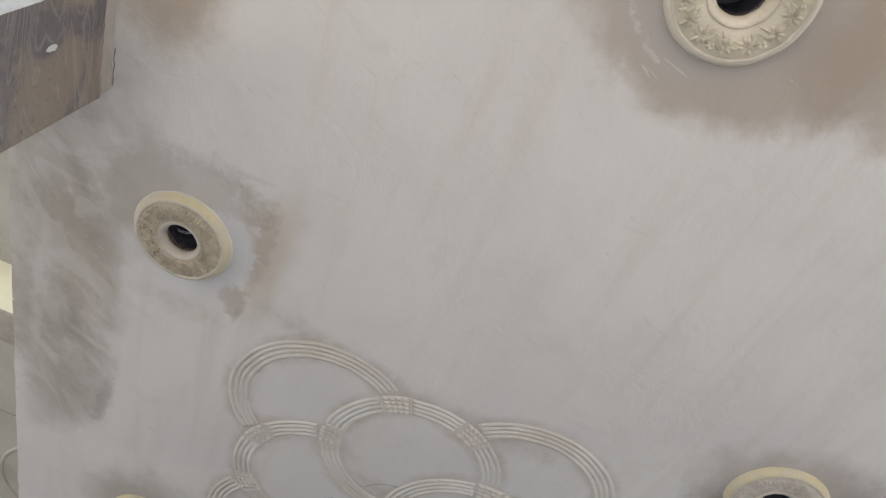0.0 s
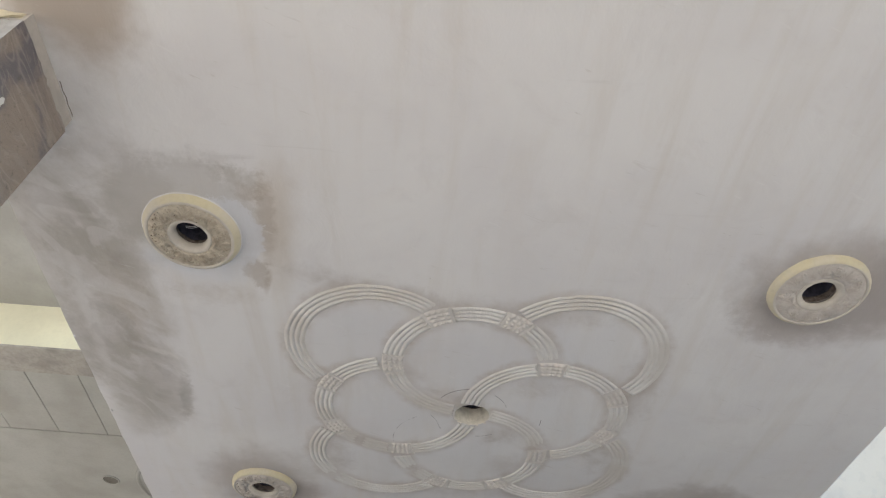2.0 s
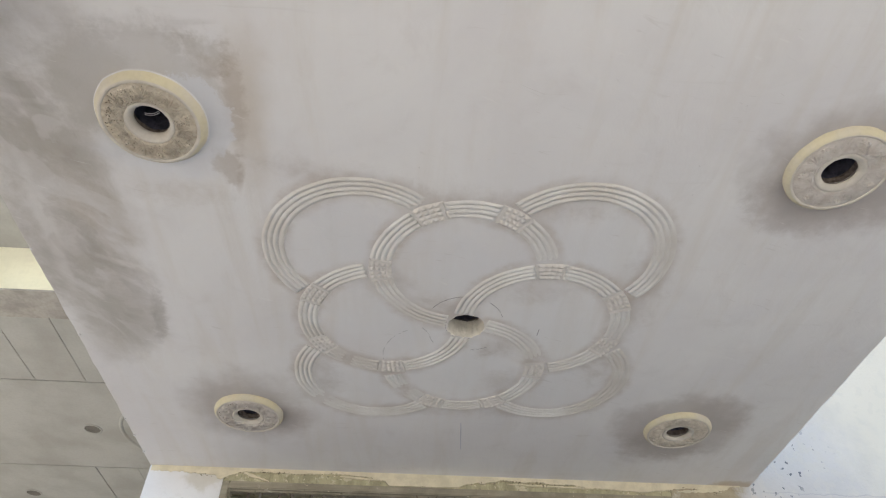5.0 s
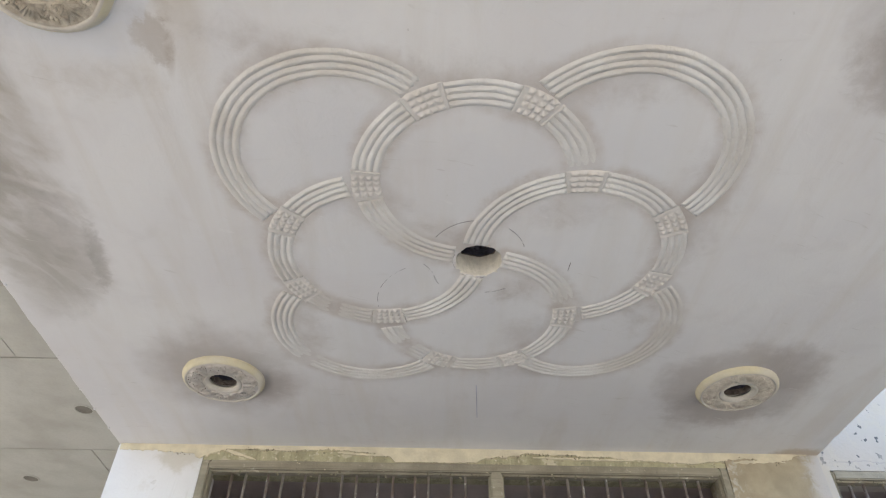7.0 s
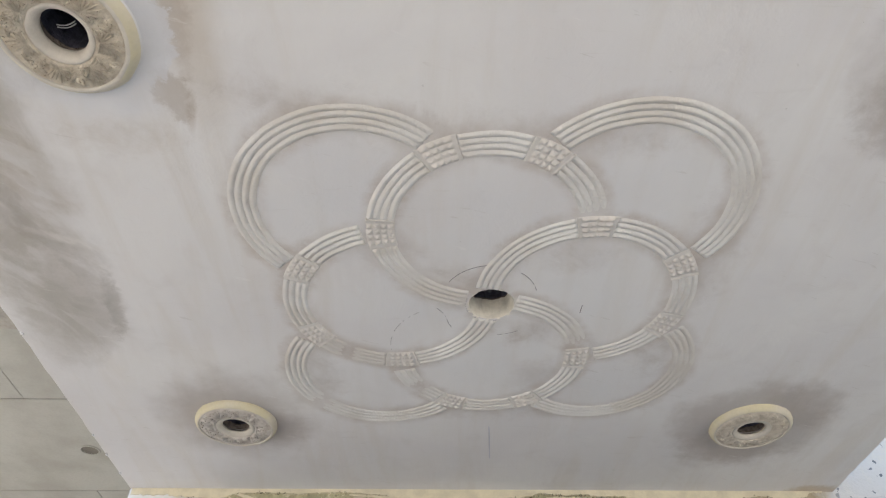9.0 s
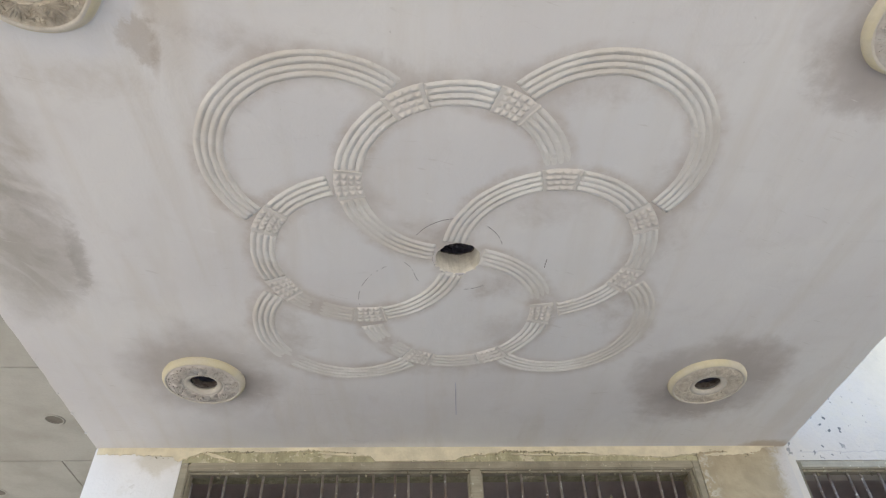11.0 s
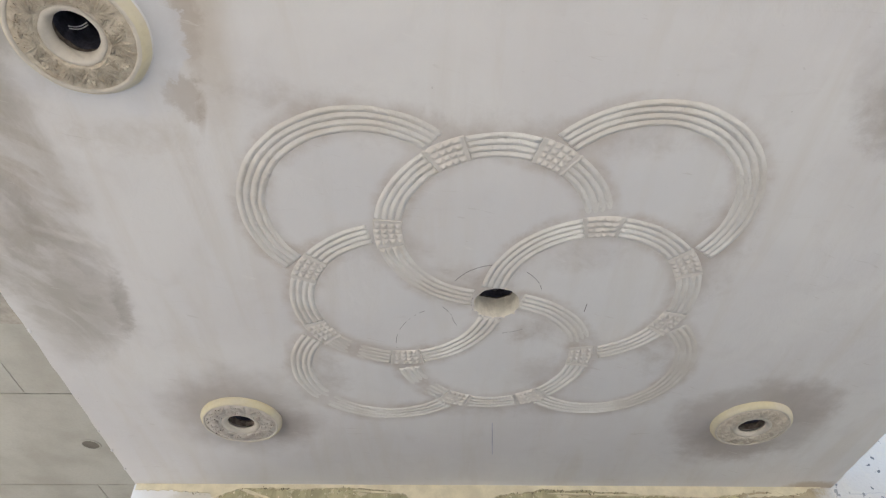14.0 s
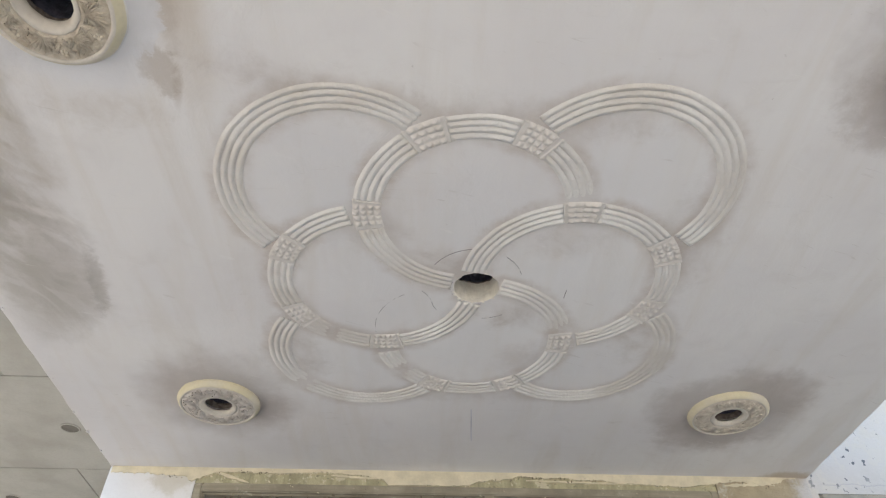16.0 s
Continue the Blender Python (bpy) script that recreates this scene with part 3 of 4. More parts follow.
def uneven_edge(a, b, n, amount):
    out = []
    for i in range(n):
        p = Vector(a).lerp(Vector(b), i / n)
        k = amount * (noise.noise((p.x * 9, p.y * 9, 1)) + 0.5 * noise.noise((p.x * 31, p.y * 31, 2)))
        nrm = Vector((b[1] - a[1], a[0] - b[0])).normalized()
        out.append((p.x + nrm.x * k, p.y + nrm.y * k))
    return out


bm = bmesh.new()
outline = (uneven_edge((X0, Y0), (X1, Y0), 6, 0) + uneven_edge((X1, Y0), (X1, Y1), 90, 0.006)
           + uneven_edge((X1, Y1), (X0, Y1), 6, 0) + uneven_edge((X0, Y1), (X0, Y0), 110, 0.004))
low = [bm.verts.new((x, y, CEIL)) for x, y in outline]
edges = [bm.edges.new((a, b)) for a, b in zip(low, low[1:] + low[:1])]
tubes = []
for cx, cy, r in [HOLE] + [(x, y, 0.058) for x, y, _ in MEDALLIONS]:
    ring = []
    for k in range(40):
        a = k * math.tau / 40
        w = r * (1 + 0.05 * noise.noise((math.cos(a) * 2.5 + cx * 9, math.sin(a) * 2.5 + cy * 7, 4)))
        ring.append(bm.verts.new((cx + w * math.cos(a), cy + w * math.sin(a), CEIL)))
    edges += [bm.edges.new((a, b)) for a, b in zip(ring, ring[1:] + ring[:1])]
    tubes.append(ring)
bmesh.ops.triangle_fill(bm, use_beauty=True, use_dissolve=False, edges=edges)
up = [bm.verts.new((v.co.x, v.co.y, CEIL + 0.16)) for v in low]
for i in range(len(low)):
    j = (i + 1) % len(low)
    bm.faces.new((low[i], low[j], up[j], up[i]))
bm.faces.new(up)
for n, ring in enumerate(tubes):
    cx = sum(v.co.x for v in ring) / 40
    cy = sum(v.co.y for v in ring) / 40
    rows = [ring]
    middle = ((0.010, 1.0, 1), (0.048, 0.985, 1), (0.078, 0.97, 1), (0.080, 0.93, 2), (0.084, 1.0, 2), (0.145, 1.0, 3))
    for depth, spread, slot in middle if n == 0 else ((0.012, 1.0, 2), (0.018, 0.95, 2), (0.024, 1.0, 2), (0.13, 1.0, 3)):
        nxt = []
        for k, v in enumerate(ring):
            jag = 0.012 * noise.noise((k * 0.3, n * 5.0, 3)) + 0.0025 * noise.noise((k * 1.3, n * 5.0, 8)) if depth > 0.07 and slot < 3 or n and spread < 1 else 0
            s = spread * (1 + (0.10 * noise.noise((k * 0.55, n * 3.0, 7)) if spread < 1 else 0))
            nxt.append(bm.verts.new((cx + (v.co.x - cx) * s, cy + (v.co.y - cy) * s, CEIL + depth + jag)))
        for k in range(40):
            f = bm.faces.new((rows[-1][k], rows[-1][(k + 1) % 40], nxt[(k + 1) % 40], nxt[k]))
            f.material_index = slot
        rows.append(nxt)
    # end cap coloured dark, standing in for shade at the bottom
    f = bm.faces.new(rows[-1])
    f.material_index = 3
ceiling = part("ceiling", bm, [M_CEIL, M_HOLE, M_CONCRETE, M_DEPTH_SHADE])
tagged(ceiling, "grey-white puttied porch ceiling with damp stains and round openings", "ceiling", kind="structure")

# crumpled black sheet stuffed into the middle opening
bm = bmesh.new()
bmesh.ops.create_grid(bm, x_segments=14, y_segments=14, size=0.06)
for v in bm.verts:
    v.co = (HOLE[0] + v.co.x, HOLE[1] + v.co.y, CEIL + 0.104 + 0.022 * noise.noise(v.co * 45) + 0.012 * noise.noise(v.co * 110))
cover = part("plastic_sheet", bm, plain("black_plastic", (0.095, 0.088, 0.10), 0.25, 0.2, 30.0, 90.0, 0.001, spec=0.5))
tagged(cover, "crumpled black plastic sheet in the ceiling opening", "plastic sheet")

# ---- the ornament: four rings from the middle, four corner loops, twelve crossings ----
NODES = [(-0.328, -0.275), (-0.165, -0.563), (0.110, -0.558), (0.279, -0.308), (0.569, -0.165), (0.577, 0.121),
         (0.323, 0.311), (0.165, 0.573), (-0.106, 0.592), (-0.286, 0.337), (-0.566, 0.186), (-0.574, -0.123)]
RINGS = [((-0.030, -0.294), 0.299, (0, 1, 2, 3)), ((0.293, -0.006), 0.306, (3, 4, 5, 6)),
         ((0.016, 0.316), 0.303, (6, 7, 8, 9)), ((-0.305, 0.024), 0.305, (9, 10, 11, 0))]
LOOPS = [((-0.391, -0.361), 0.304, (11, 1)), ((0.354, -0.394), 0.301, (2, 4)), ((0.398, 0.360), 0.297, (5, 7)), ((-0.357, 0.402), 0.303, (8, 10))]
BAND, PAD = 0.077, 0.041
ornament = new("ceiling_ornament")
ornament.location = (0, 0, 0)
tagged(ornament, "hand-run plaster ornament of interlaced ribbed rings round a ceiling opening", "ceiling ornament")


def rib_section(centre, half, height):
    """A low round rib whose sides meet its neighbours a little above the ceiling."""
    return [(centre + half * (k / 5 - 1), height * (0.16 + 0.84 * math.cos(math.pi / 2 * (k / 5 - 1)) ** 1.25)) for k in range(11)]


def band(centre, radius, a0, a1, fade):
    """Four round ribs along an arc. fade(u) gives how much of the relief is left at u from 0 to 1."""
    n = max(8, int(abs(a1 - a0) / 0.032))
    for j in range(4):
        bm = bmesh.new()
        off = (j - 1.5) * BAND / 4
        pts = []
        for i in range(n + 1):
            u = i / n
            a = a0 + (a1 - a0) * u
            wob = 0.0022 * noise.noise((centre[0] * 9 + math.cos(a) * 4, centre[1] * 9 + math.sin(a) * 4, j * 0.6))
            own = u + 0.07 * noise.noise((j * 2.7, centre[0] * 5, centre[1] * 5)) + 0.03 * noise.noise((a * 9, j * 4.0, 1))
            k = fade(min(max(own, 0.0), 1.0)) * (1 + 0.14 * noise.noise((a * 5, j * 3.0, centre[0])) + 0.06 * noise.noise((a * 40, j * 3.0, 5)))
            k *= min(1.0, 0.30 + min(u, 1 - u) * abs(a1 - a0) * radius / 0.016)
            pts.append((centre[0] + (radius + off + wob) * math.cos(a), centre[1] + (radius + off + wob) * math.sin(a), max(k, 0.04)))
        strip(bm, pts, rib_section(0, BAND / 8, 0.0052))
        part("rib", bm, M_RELIEF, ornament)


def angle(c, p):
    return math.atan2(p[1] - c[1], p[0] - c[0])


def smear(*spots):
    """Relief that is rubbed down round given places (u, half-width, depth)."""
    return lambda u: 1.0 - max([d * max(0.0, 1 - abs(u - s) / w) for s, w, d in spots] or [0.0])


FADES = {(0, 0): smear((0.62, 0.3, 0.75)), (0, 3): smear((1.0, 0.95, 0.86), (0.55, 0.5, 0.55)), (1, 1): smear((0.6, 0.6, 0.35)), (1, 2): smear((0.6, 0.6, 0.6)),
         (2, 0): smear((0.95, 0.8, 0.93), (0.6, 0.4, 0.6)), (2, 3): smear((0.45, 0.6, 1.05)), (3, 1): smear((0.62, 0.6, 0.98)), (3, 0): smear()}
for r, (c, rad, ids) in enumerate(RINGS):
    angles = [angle(c, (HOLE[0], HOLE[1]))] + [angle(c, NODES[i]) for i in ids]
    for k in range(1, 5):                       # each ring leaves the middle and runs clockwise seen from below
        while angles[k] < angles[k - 1]:
            angles[k] += math.tau
    for k in range(4):
        lo = (HOLE[2] + 0.004) / rad if k == 0 else (PAD + 0.012) / rad
        hi = (PAD + 0.012) / rad
        band(c, rad, angles[k] + lo, angles[k + 1] - hi, FADES.get((r, k), smear()))
LOOP_FADES = [smear((1.0, 0.25, 0.6)), smear((0.72, 0.25, 0.65)), smear((0.25, 0.35, 0.72)), smear((0.56, 0.16, 1.0))]
for r, (c, rad, (a, b)) in enumerate(LOOPS):
    a0, a1 = angle(c, NODES[a]), angle(c, NODES[b])
    while a1 < a0:
        a1 += math.tau
    band(c, rad, a0 + (PAD + 0.008) / rad, a1 - (PAD + 0.008) / rad, LOOP_FADES[r])


def pad_mesh(centre, radius, mid, seed, cut, bar):
    """A crossing set in its ring: ribs cut across into small pyramids, a rubbed gap at both ends and, where bar is set, a broken ridge."""
    bm = bmesh.new()
    half, gap, wide, high = 0.041, 0.012, BAND / 2 + 0.002, 0.0068
    n, m = 46, 38
    grid, zone = [], []
    for i in range(n + 1):
        s = (i / n * 2 - 1) * (half + gap + 0.004)
        row = []
        for j in range(m + 1):
            v = (j / m * 2 - 1) * (wide + 0.004)
            rough = noise.noise((s * 60 + seed * 7, v * 60, 1))
            worn = 1 + 0.45 * noise.noise((s * 26 + seed * 3, v * 26, 4)) + 0.2 * noise.noise((s * 90, v * 90 + seed, 2))
            inside = abs(s) < half + 0.002 * rough and abs(v) < wide + 0.002 * rough
            tu, tv = (1 - abs(2 * (((q / w + 1) * 2) % 1.0) - 1) for q, w in ((s, half), (v, wide)))
            h = 0.0
            if inside:
                h = 0.0010 + high * worn * (cut * min(tu, tv) * 1.1 + (1 - cut) * tv ** 0.8 * (0.55 + 0.45 * tu ** 0.3))
            elif abs(v) < wide + 0.0015 * rough and abs(s) < half + gap + 0.002 * rough:
                h = 0.0022 + 0.0005 * rough
            else:
                h = -0.0012
            if bar and abs(v) < wide and abs(s - bar * (half + gap)) < 0.0034:
                h = max(h, high * (0.75 + 0.5 * noise.noise((v * 110, seed * 5.0, 6))))
            a = mid + s / radius
            row.append(bm.verts.new((centre[0] + (radius + v) * math.cos(a), centre[1] + (radius + v) * math.sin(a), CEIL - h)))
        grid.append(row)
        zone.append(0 if abs(s) < half or bar and s * bar > half + gap - 0.004 else 1)
    for i in range(n):
        for j in range(m):
            f = bm.faces.new((grid[i][j], grid[i][j + 1], grid[i + 1][j + 1], grid[i + 1][j]))
            f.material_index, f.smooth = zone[i], True
    return bm


# how deep the cross cuts are, and on which end the broken ridge is left
CUTS = (0.85, 0.45, 0.95, 0.15, 0.75, 0.8, 0.75, 0.2, 0.6, 0.9, 1.0, 0.9)
BARS = (1, 0, 1, 0, 1, 1, 1, 0, -1, -1, -1, 0)
ring_of = {i: (c, r) for c, r, ids in RINGS for i in ids[:3]}
for i, p in enumerate(NODES):
    c, rad = ring_of[i]
    part("pad", pad_mesh(c, rad, angle(c, p), i, CUTS[i], BARS[i]), [M_PAD, M_GAP], ornament, "cross-cut plaster crossing")


# ---- medallions ----
def petal(bm, cx, cy, ang, length, width, z, rise):
    """A pointed leaf lying on the ring's face, with a ridge."""
    ca, sa = math.cos(ang), math.sin(ang)
    rib, lft, rgt = [], [], []
    for k in range(6):
        u = k / 5
        w = width * math.sin(math.pi * min(0.08 + u * 0.92, 1.0)) ** 0.8
        x, y = cx + ca * length * u, cy + sa * length * u
        rib.append(bm.verts.new((x, y, z - rise * (0.5 + math.sin(math.pi * u) * 0.6))))
        lft.append(bm.verts.new((x - sa * w, y + ca * w, z + 0.001)))
        rgt.append(bm.verts.new((x + sa * w, y - ca * w, z + 0.001)))
    for k in range(5):
        bm.faces.new((rib[k], rib[k + 1], lft[k + 1], lft[k])).smooth = True
        bm.faces.new((rib[k], rgt[k], rgt[k + 1], rib[k + 1])).smooth = True


def leaf_fan(rise, seed):
    rnd = random.Random(seed)
    bm = bmesh.new()
    for k in range(13):
        a = radians(-108 + k * 18) + rnd.uniform(-0.08, 0.08)
        petal(bm, 0.085, 0, a, 0.049 * rnd.uniform(0.8, 1.05) * (1.0 if abs(k - 6) < 4 else 0.7), 0.0036, -0.036, rise)
    return bm


def rosette_pair(rise, seed):
    """Two small leaf rosettes side by side."""
    rnd = random.Random(seed)
    bm = bmesh.new()
    for side in (-1, 1):
        for k in range(8):
            a = radians(k * 45 + 20) + rnd.uniform(-0.15, 0.15)
            petal(bm, 0.109 + 0.003 * math.cos(a), side * 0.021 + 0.003 * math.sin(a), a, 0.021 * rnd.uniform(0.75, 1.05), 0.0048, -0.036, rise * 0.75)
    return bm


def vine(rise, seed):
    """Small berries, side leaves and a curled stem between two fans."""
    bm = bmesh.new()
    for x, y in ((0.116, -0.004), (0.121, 0.005), (0.113, 0.006), (0.124, -0.003)):
        r = bmesh.ops.create_icosphere(bm, subdivisions=2, radius=0.0048, matrix=Matrix.Translation((x, y, -0.0365)))
        for v in r["verts"]:
            for f in v.link_faces:
                f.smooth = True
    for side in (-1, 1):
        for k in range(4):
            petal(bm, 0.094 + 0.008 * k, side * (0.003 + 0.003 * k), radians(side * (30 + 26 * k)), 0.026 - 0.002 * k, 0.0034, -0.036, rise * 0.8)
        petal(bm, 0.080, side * 0.006, radians(side * 35), 0.020, 0.0036, -0.036, rise * 0.7)
    tube(bm, [(0.106 + 0.014 * math.cos(a), 0.004 + 0.017 * math.sin(a), -0.036) for a in [radians(30 + 30 * k) for k in range(9)]], 0.0022, 5)
    return bm


def medallion(x, y, state):
    face = {"worn": M_MED_WORN, "dusty": M_MED_GREY, "faint": M_MED_GREY, "crusted": M_MED, "cream": M_MED_CREAM}[state]
    rise = {"worn": 0.0085, "dusty": 0.0095, "faint": 0.0045, "crusted": 0.007, "cream": 0.010}[state]
    said = {"worn": "worn round plaster medallion with chipped leaf ornament on the ceiling",
            "dusty": "dusty grey round plaster medallion with leaf ornament and yellowed rim",
            "faint": "round plaster medallion with faint leaf ornament filled by putty",
            "crusted": "round plaster medallion with crusted leaf ornament and cream rim",
            "cream": "crisp cream plaster medallion with leaf and berry ornament"}[state]
    thing = new("ceiling_medallion")
    thing.location = (x, y, CEIL)
    thing.scale = [0.96 if state == "worn" else 1.0] * 3
    thing.scale.z = {"worn": 0.72, "dusty": 0.68, "faint": 0.68, "crusted": 0.66, "cream": 0.80}[state]
    tagged(thing, said, "ceiling medallion", group="ceiling medallions")
    bm = bmesh.new()
    lathe(bm, [(0.167, 0.001), (0.163, -0.004), (0.160, -0.011), (0.157, -0.020), (0.153, -0.029), (0.1475, -0.0355), (0.142, -0.039), (0.138, -0.0375), (0.1355, -0.031)] if state == "worn" else
          [(0.157, 0.004), (0.157, -0.008), (0.1555, -0.018), (0.1525, -0.027), (0.1485, -0.034), (0.1435, -0.0385), (0.140, -0.0395), (0.137, -0.037), (0.1355, -0.031)], 96, wobble=0.014, cx=0, cy=0)
    for v in bm.verts:                          # chipped, uneven lip
        if v.co.z < -0.03:
            v.co.z += 0.0022 * noise.noise((v.co.x * 60 + x * 7, v.co.y * 60, 2)) + 0.0015 * noise.noise((v.co.x * 160, v.co.y * 160 + y * 5, 3))
    for k, f in enumerate(bm.faces):            # dust lies on the lower lip
        f.material_index = 1 if k % 8 > 4 else 2 if state == "worn" and k % 8 < 1 else 0
    part("rim", bm, [M_RIM_WORN if state == "cream" else M_RIM, M_LIP, M_FRESH], thing, "yellowed rounded rim")
    bm = bmesh.new()
    lathe(bm, [(0.139, -0.030), (0.136, -0.0345), (0.11, -0.036), (0.074, -0.0355), (0.072, -0.030)], 72)
    part("face", bm, face, thing)
    bm = bmesh.new()
    lathe(bm, [(0.074, -0.030), (0.073, -0.0372), (0.070, -0.0388), (0.065, -0.0385), (0.059, -0.034), (0.0535, -0.027), (0.051, -0.020), (0.053, -0.015)] if state in ("dusty", "faint", "crusted") else
          [(0.074, -0.030), (0.073, -0.0372), (0.070, -0.0388), (0.066, -0.0385), (0.061, -0.034), (0.0565, -0.025), (0.0535, -0.014), (0.0525, -0.005), (0.054, 0.003)], 56, wobble=0.03)
    part("inner_ring", bm, M_MED_CREAM if state == "cream" else M_LIP, thing, "smooth raised ring round the opening")
    fan = part("leaf_ornament", rosette_pair(rise, 1) if state == "cream" else leaf_fan(rise, 1), face, thing)
    vines = part("vine_ornament", vine(rise, 2), face, thing)
    n = 7
    turn = random.Random(int(x * 100)).uniform(0, 60)
    for k in range(n):
        f = fan if k == 0 else part_copy(fan, thing)
        g = vines if k == 0 else part_copy(vines, thing)
        f.rotation_euler.z = radians(turn + k * 360 / n)
        g.rotation_euler.z = radians(turn + (k + 0.5) * 360 / n)
    return thing


def part_copy(ob, parent):
    c = ob.copy()
    scene.collection.objects.link(c)
    c.parent = parent
    return c


for mx, my, state in MEDALLIONS:
    medallion(mx, my, state)

# end of a pale cable in the worn medallion's opening
bm = bmesh.new()
cx, cy, _ = MEDALLIONS[0]
for k in range(2):
    tube(bm, [(cx + -0.034 + 0.044 * u, cy + 0.012 + -0.010 * u + 0.006 * math.sin(u * 3.0) - 0.006 * k, CEIL + 0.032) for u in [j / 10 for j in range(11)]], 0.0015, 6)
tagged(part("cable_end", bm, plain("pale_cable", (0.62, 0.62, 0.64), 0.4, 0.05)), "pale cable end inside the ceiling opening", "cable")

# chips of broken putty round the middle opening
for k in range(9):
    rnd = random.Random(70 + k)
    a = radians(rnd.uniform(0, 360) if k > 4 else 40 + 28 * k)
    bm = bmesh.new()
    bmesh.ops.create_icosphere(bm, subdivisions=1, radius=rnd.uniform(0.003, 0.0055))
    for v in bm.verts:
        v.co = Vector((v.co.x * 1.4, v.co.y, v.co.z * 0.6)) + Vector((HOLE[0] + (HOLE[2] + 0.002) * math.cos(a), HOLE[1] + (HOLE[2] + 0.002) * math.sin(a), CEIL - 0.001))
    part("putty_chip", bm, M_HOLE, ceiling)

# ---- pencil and chalk marks on the ceiling ----
def mark(points, width, material, name):
    bm = bmesh.new()
    strip(bm, [(x, y, 1.0) for x, y in points], [(-width / 2, 0.0), (-width / 4, 0.0008), (width / 4, 0.0008), (width / 2, 0.0)], close=False)
    return part(name, bm, material, ceiling)


def arc(cx, cy, r, a0, a1, n=14):
    return [(cx + r * math.cos(radians(a0 + (a1 - a0) * k / n)), cy + r * math.sin(radians(a0 + (a1 - a0) * k / n))) for k in range(n + 1)]


def dashes(points, width, seed, keep=0.7):
    """A pencil line that skips where the plaster is rough."""
    run = []
    for k, p in enumerate(points):
        if noise.noise((k * 0.55, seed * 9.0, 3)) < keep - 0.5:
            run.append(p)
        if run and (k == len(points) - 1 or run[-1] != p):
            if len(run) > 1:
                mark(run, width, M_PENCIL, "pencil_line")
            run = []


dashes(arc(0.0, 0.0, 0.150, -150, -96, 26), 0.0020, 1, 0.95)
dashes(arc(0.0, 0.0, 0.146, -58, -16, 22), 0.0016, 2, 0.8)
dashes(arc(-0.115, 0.245, 0.205, 172, 238, 34), 0.0013, 3, 0.65)
dashes([(-0.166 + 0.054 * u + 0.006 * math.sin(u * 5), 0.050 + 0.094 * u) for u in [k / 16 for k in range(17)]], 0.0017, 4, 0.8)
mark([(0.292, 0.068), (0.293, 0.048), (0.294, 0.027)], 0.0026, M_PENCIL, "pencil_line")
dashes(arc(0.02, 0.03, 0.155, 58, 84, 14), 0.0011, 5, 0.7)
for a0, a1 in ((155, 200), (-15, 20), (75, 128)):   # scored round the opening where the bands stop
    dashes(arc(HOLE[0], HOLE[1], 0.0815, a0, a1, 20), 0.0016, a0, 0.6)
CRACK = [(-1.2365, -1.395 + 0.010 * k) for k in range(12)]
mark([(x + 0.003 * noise.noise((y * 45, 0, 0)), y) for x, y in CRACK], 0.0026, M_CONCRETE, "crack")
mark([(0.046, 0.775), (0.052, 0.85), (0.059, 0.95), (0.066, 1.035)], 0.004, M_CHALK, "chalk_line")

# crumbs of plaster left on the slab's free edge
for k, (ex, ey, s) in enumerate(((X0 + 0.006, 0.195, 0.006), (X0 + 0.004, 0.86, 0.004), (X0 + 0.002, 1.02, 0.006), (X0 + 0.003, 1.19, 0.005), (X0 + 0.004, -0.30, 0.004), (X1 - 0.002, 0.40, 0.004))):
    bm = bmesh.new()
    bmesh.ops.create_icosphere(bm, subdivisions=2, radius=s)
    for v in bm.verts:
        v.co = Vector((v.co.x, v.co.y * 1.5, v.co.z * 0.8)) * (1 + 0.5 * noise.noise(v.co * 120 + Vector((k, 0, 0)))) + Vector((ex, ey, CEIL - 0.001))
    part("plaster_crumb", bm, M_WALL, ceiling)

# ---- pillar ----
PX0, PX1, PY0, PY1 = -1.60, -1.238, -1.586, -1.268
pillar = new("pillar")
pillar.location = (0, 0, 0)
tagged(pillar, "square porch pillar, dark unpainted cement with one whitewashed side", "pillar")
bm = bmesh.new()
n = 22
corners = [(PX0, PY0), (PX1, PY0), (PX1, PY1), (PX0, PY1)]
foot, head = [], []
for k in range(4):
    for i in range(n):
        p = Vector(corners[k]).lerp(Vector(corners[(k + 1) % 4]), i / n)
        j = 0.010 * noise.noise((p.x * 16, p.y * 16, 3)) + 0.007 * noise.noise((p.x * 60, p.y * 60, 3))
        foot.append(bm.verts.new((p.x, p.y, -0.02)))
        head.append(bm.verts.new((p.x, p.y, CEIL - 0.050 + j)))
for i in range(len(foot)):
    j = (i + 1) % len(foot)
    f = bm.faces.new((foot[i], foot[j], head[j], head[i]))
    f.material_index = 1 if i < n else 0
bm.faces.new(foot)
bm.faces.new(head)
part("shaft", bm, [M_PILLAR, M_FLAKY], pillar)
bm = boxes((PX0 + 0.01, PX1 - 0.004, PY0 + 0.005, PY1 - 0.006, CEIL - 0.09, CEIL + 0.001))
part("collar", bm, M_COLLAR, pillar, "bare band of pale mortar against the ceiling")
bm = bmesh.new()
for k in range(26):
    rnd = random.Random(200 + k)
    r = bmesh.ops.create_icosphere(bm, subdivisions=1, radius=rnd.uniform(0.002, 0.006))
    for v in r["verts"]:
        v.co = v.co * rnd.uniform(0.7, 1.3) + Vector((rnd.uniform(-1.48, PX1 - 0.01), PY0 + 0.004, CEIL - rnd.uniform(0.004, 0.045)))
tagged(part("mortar_crumbs", bm, M_CREAM, pillar, "yellowish crumbs of mortar"), kind="stuff")
bm = bmesh.new()
bmesh.ops.create_icosphere(bm, subdivisions=3, radius=1.0)
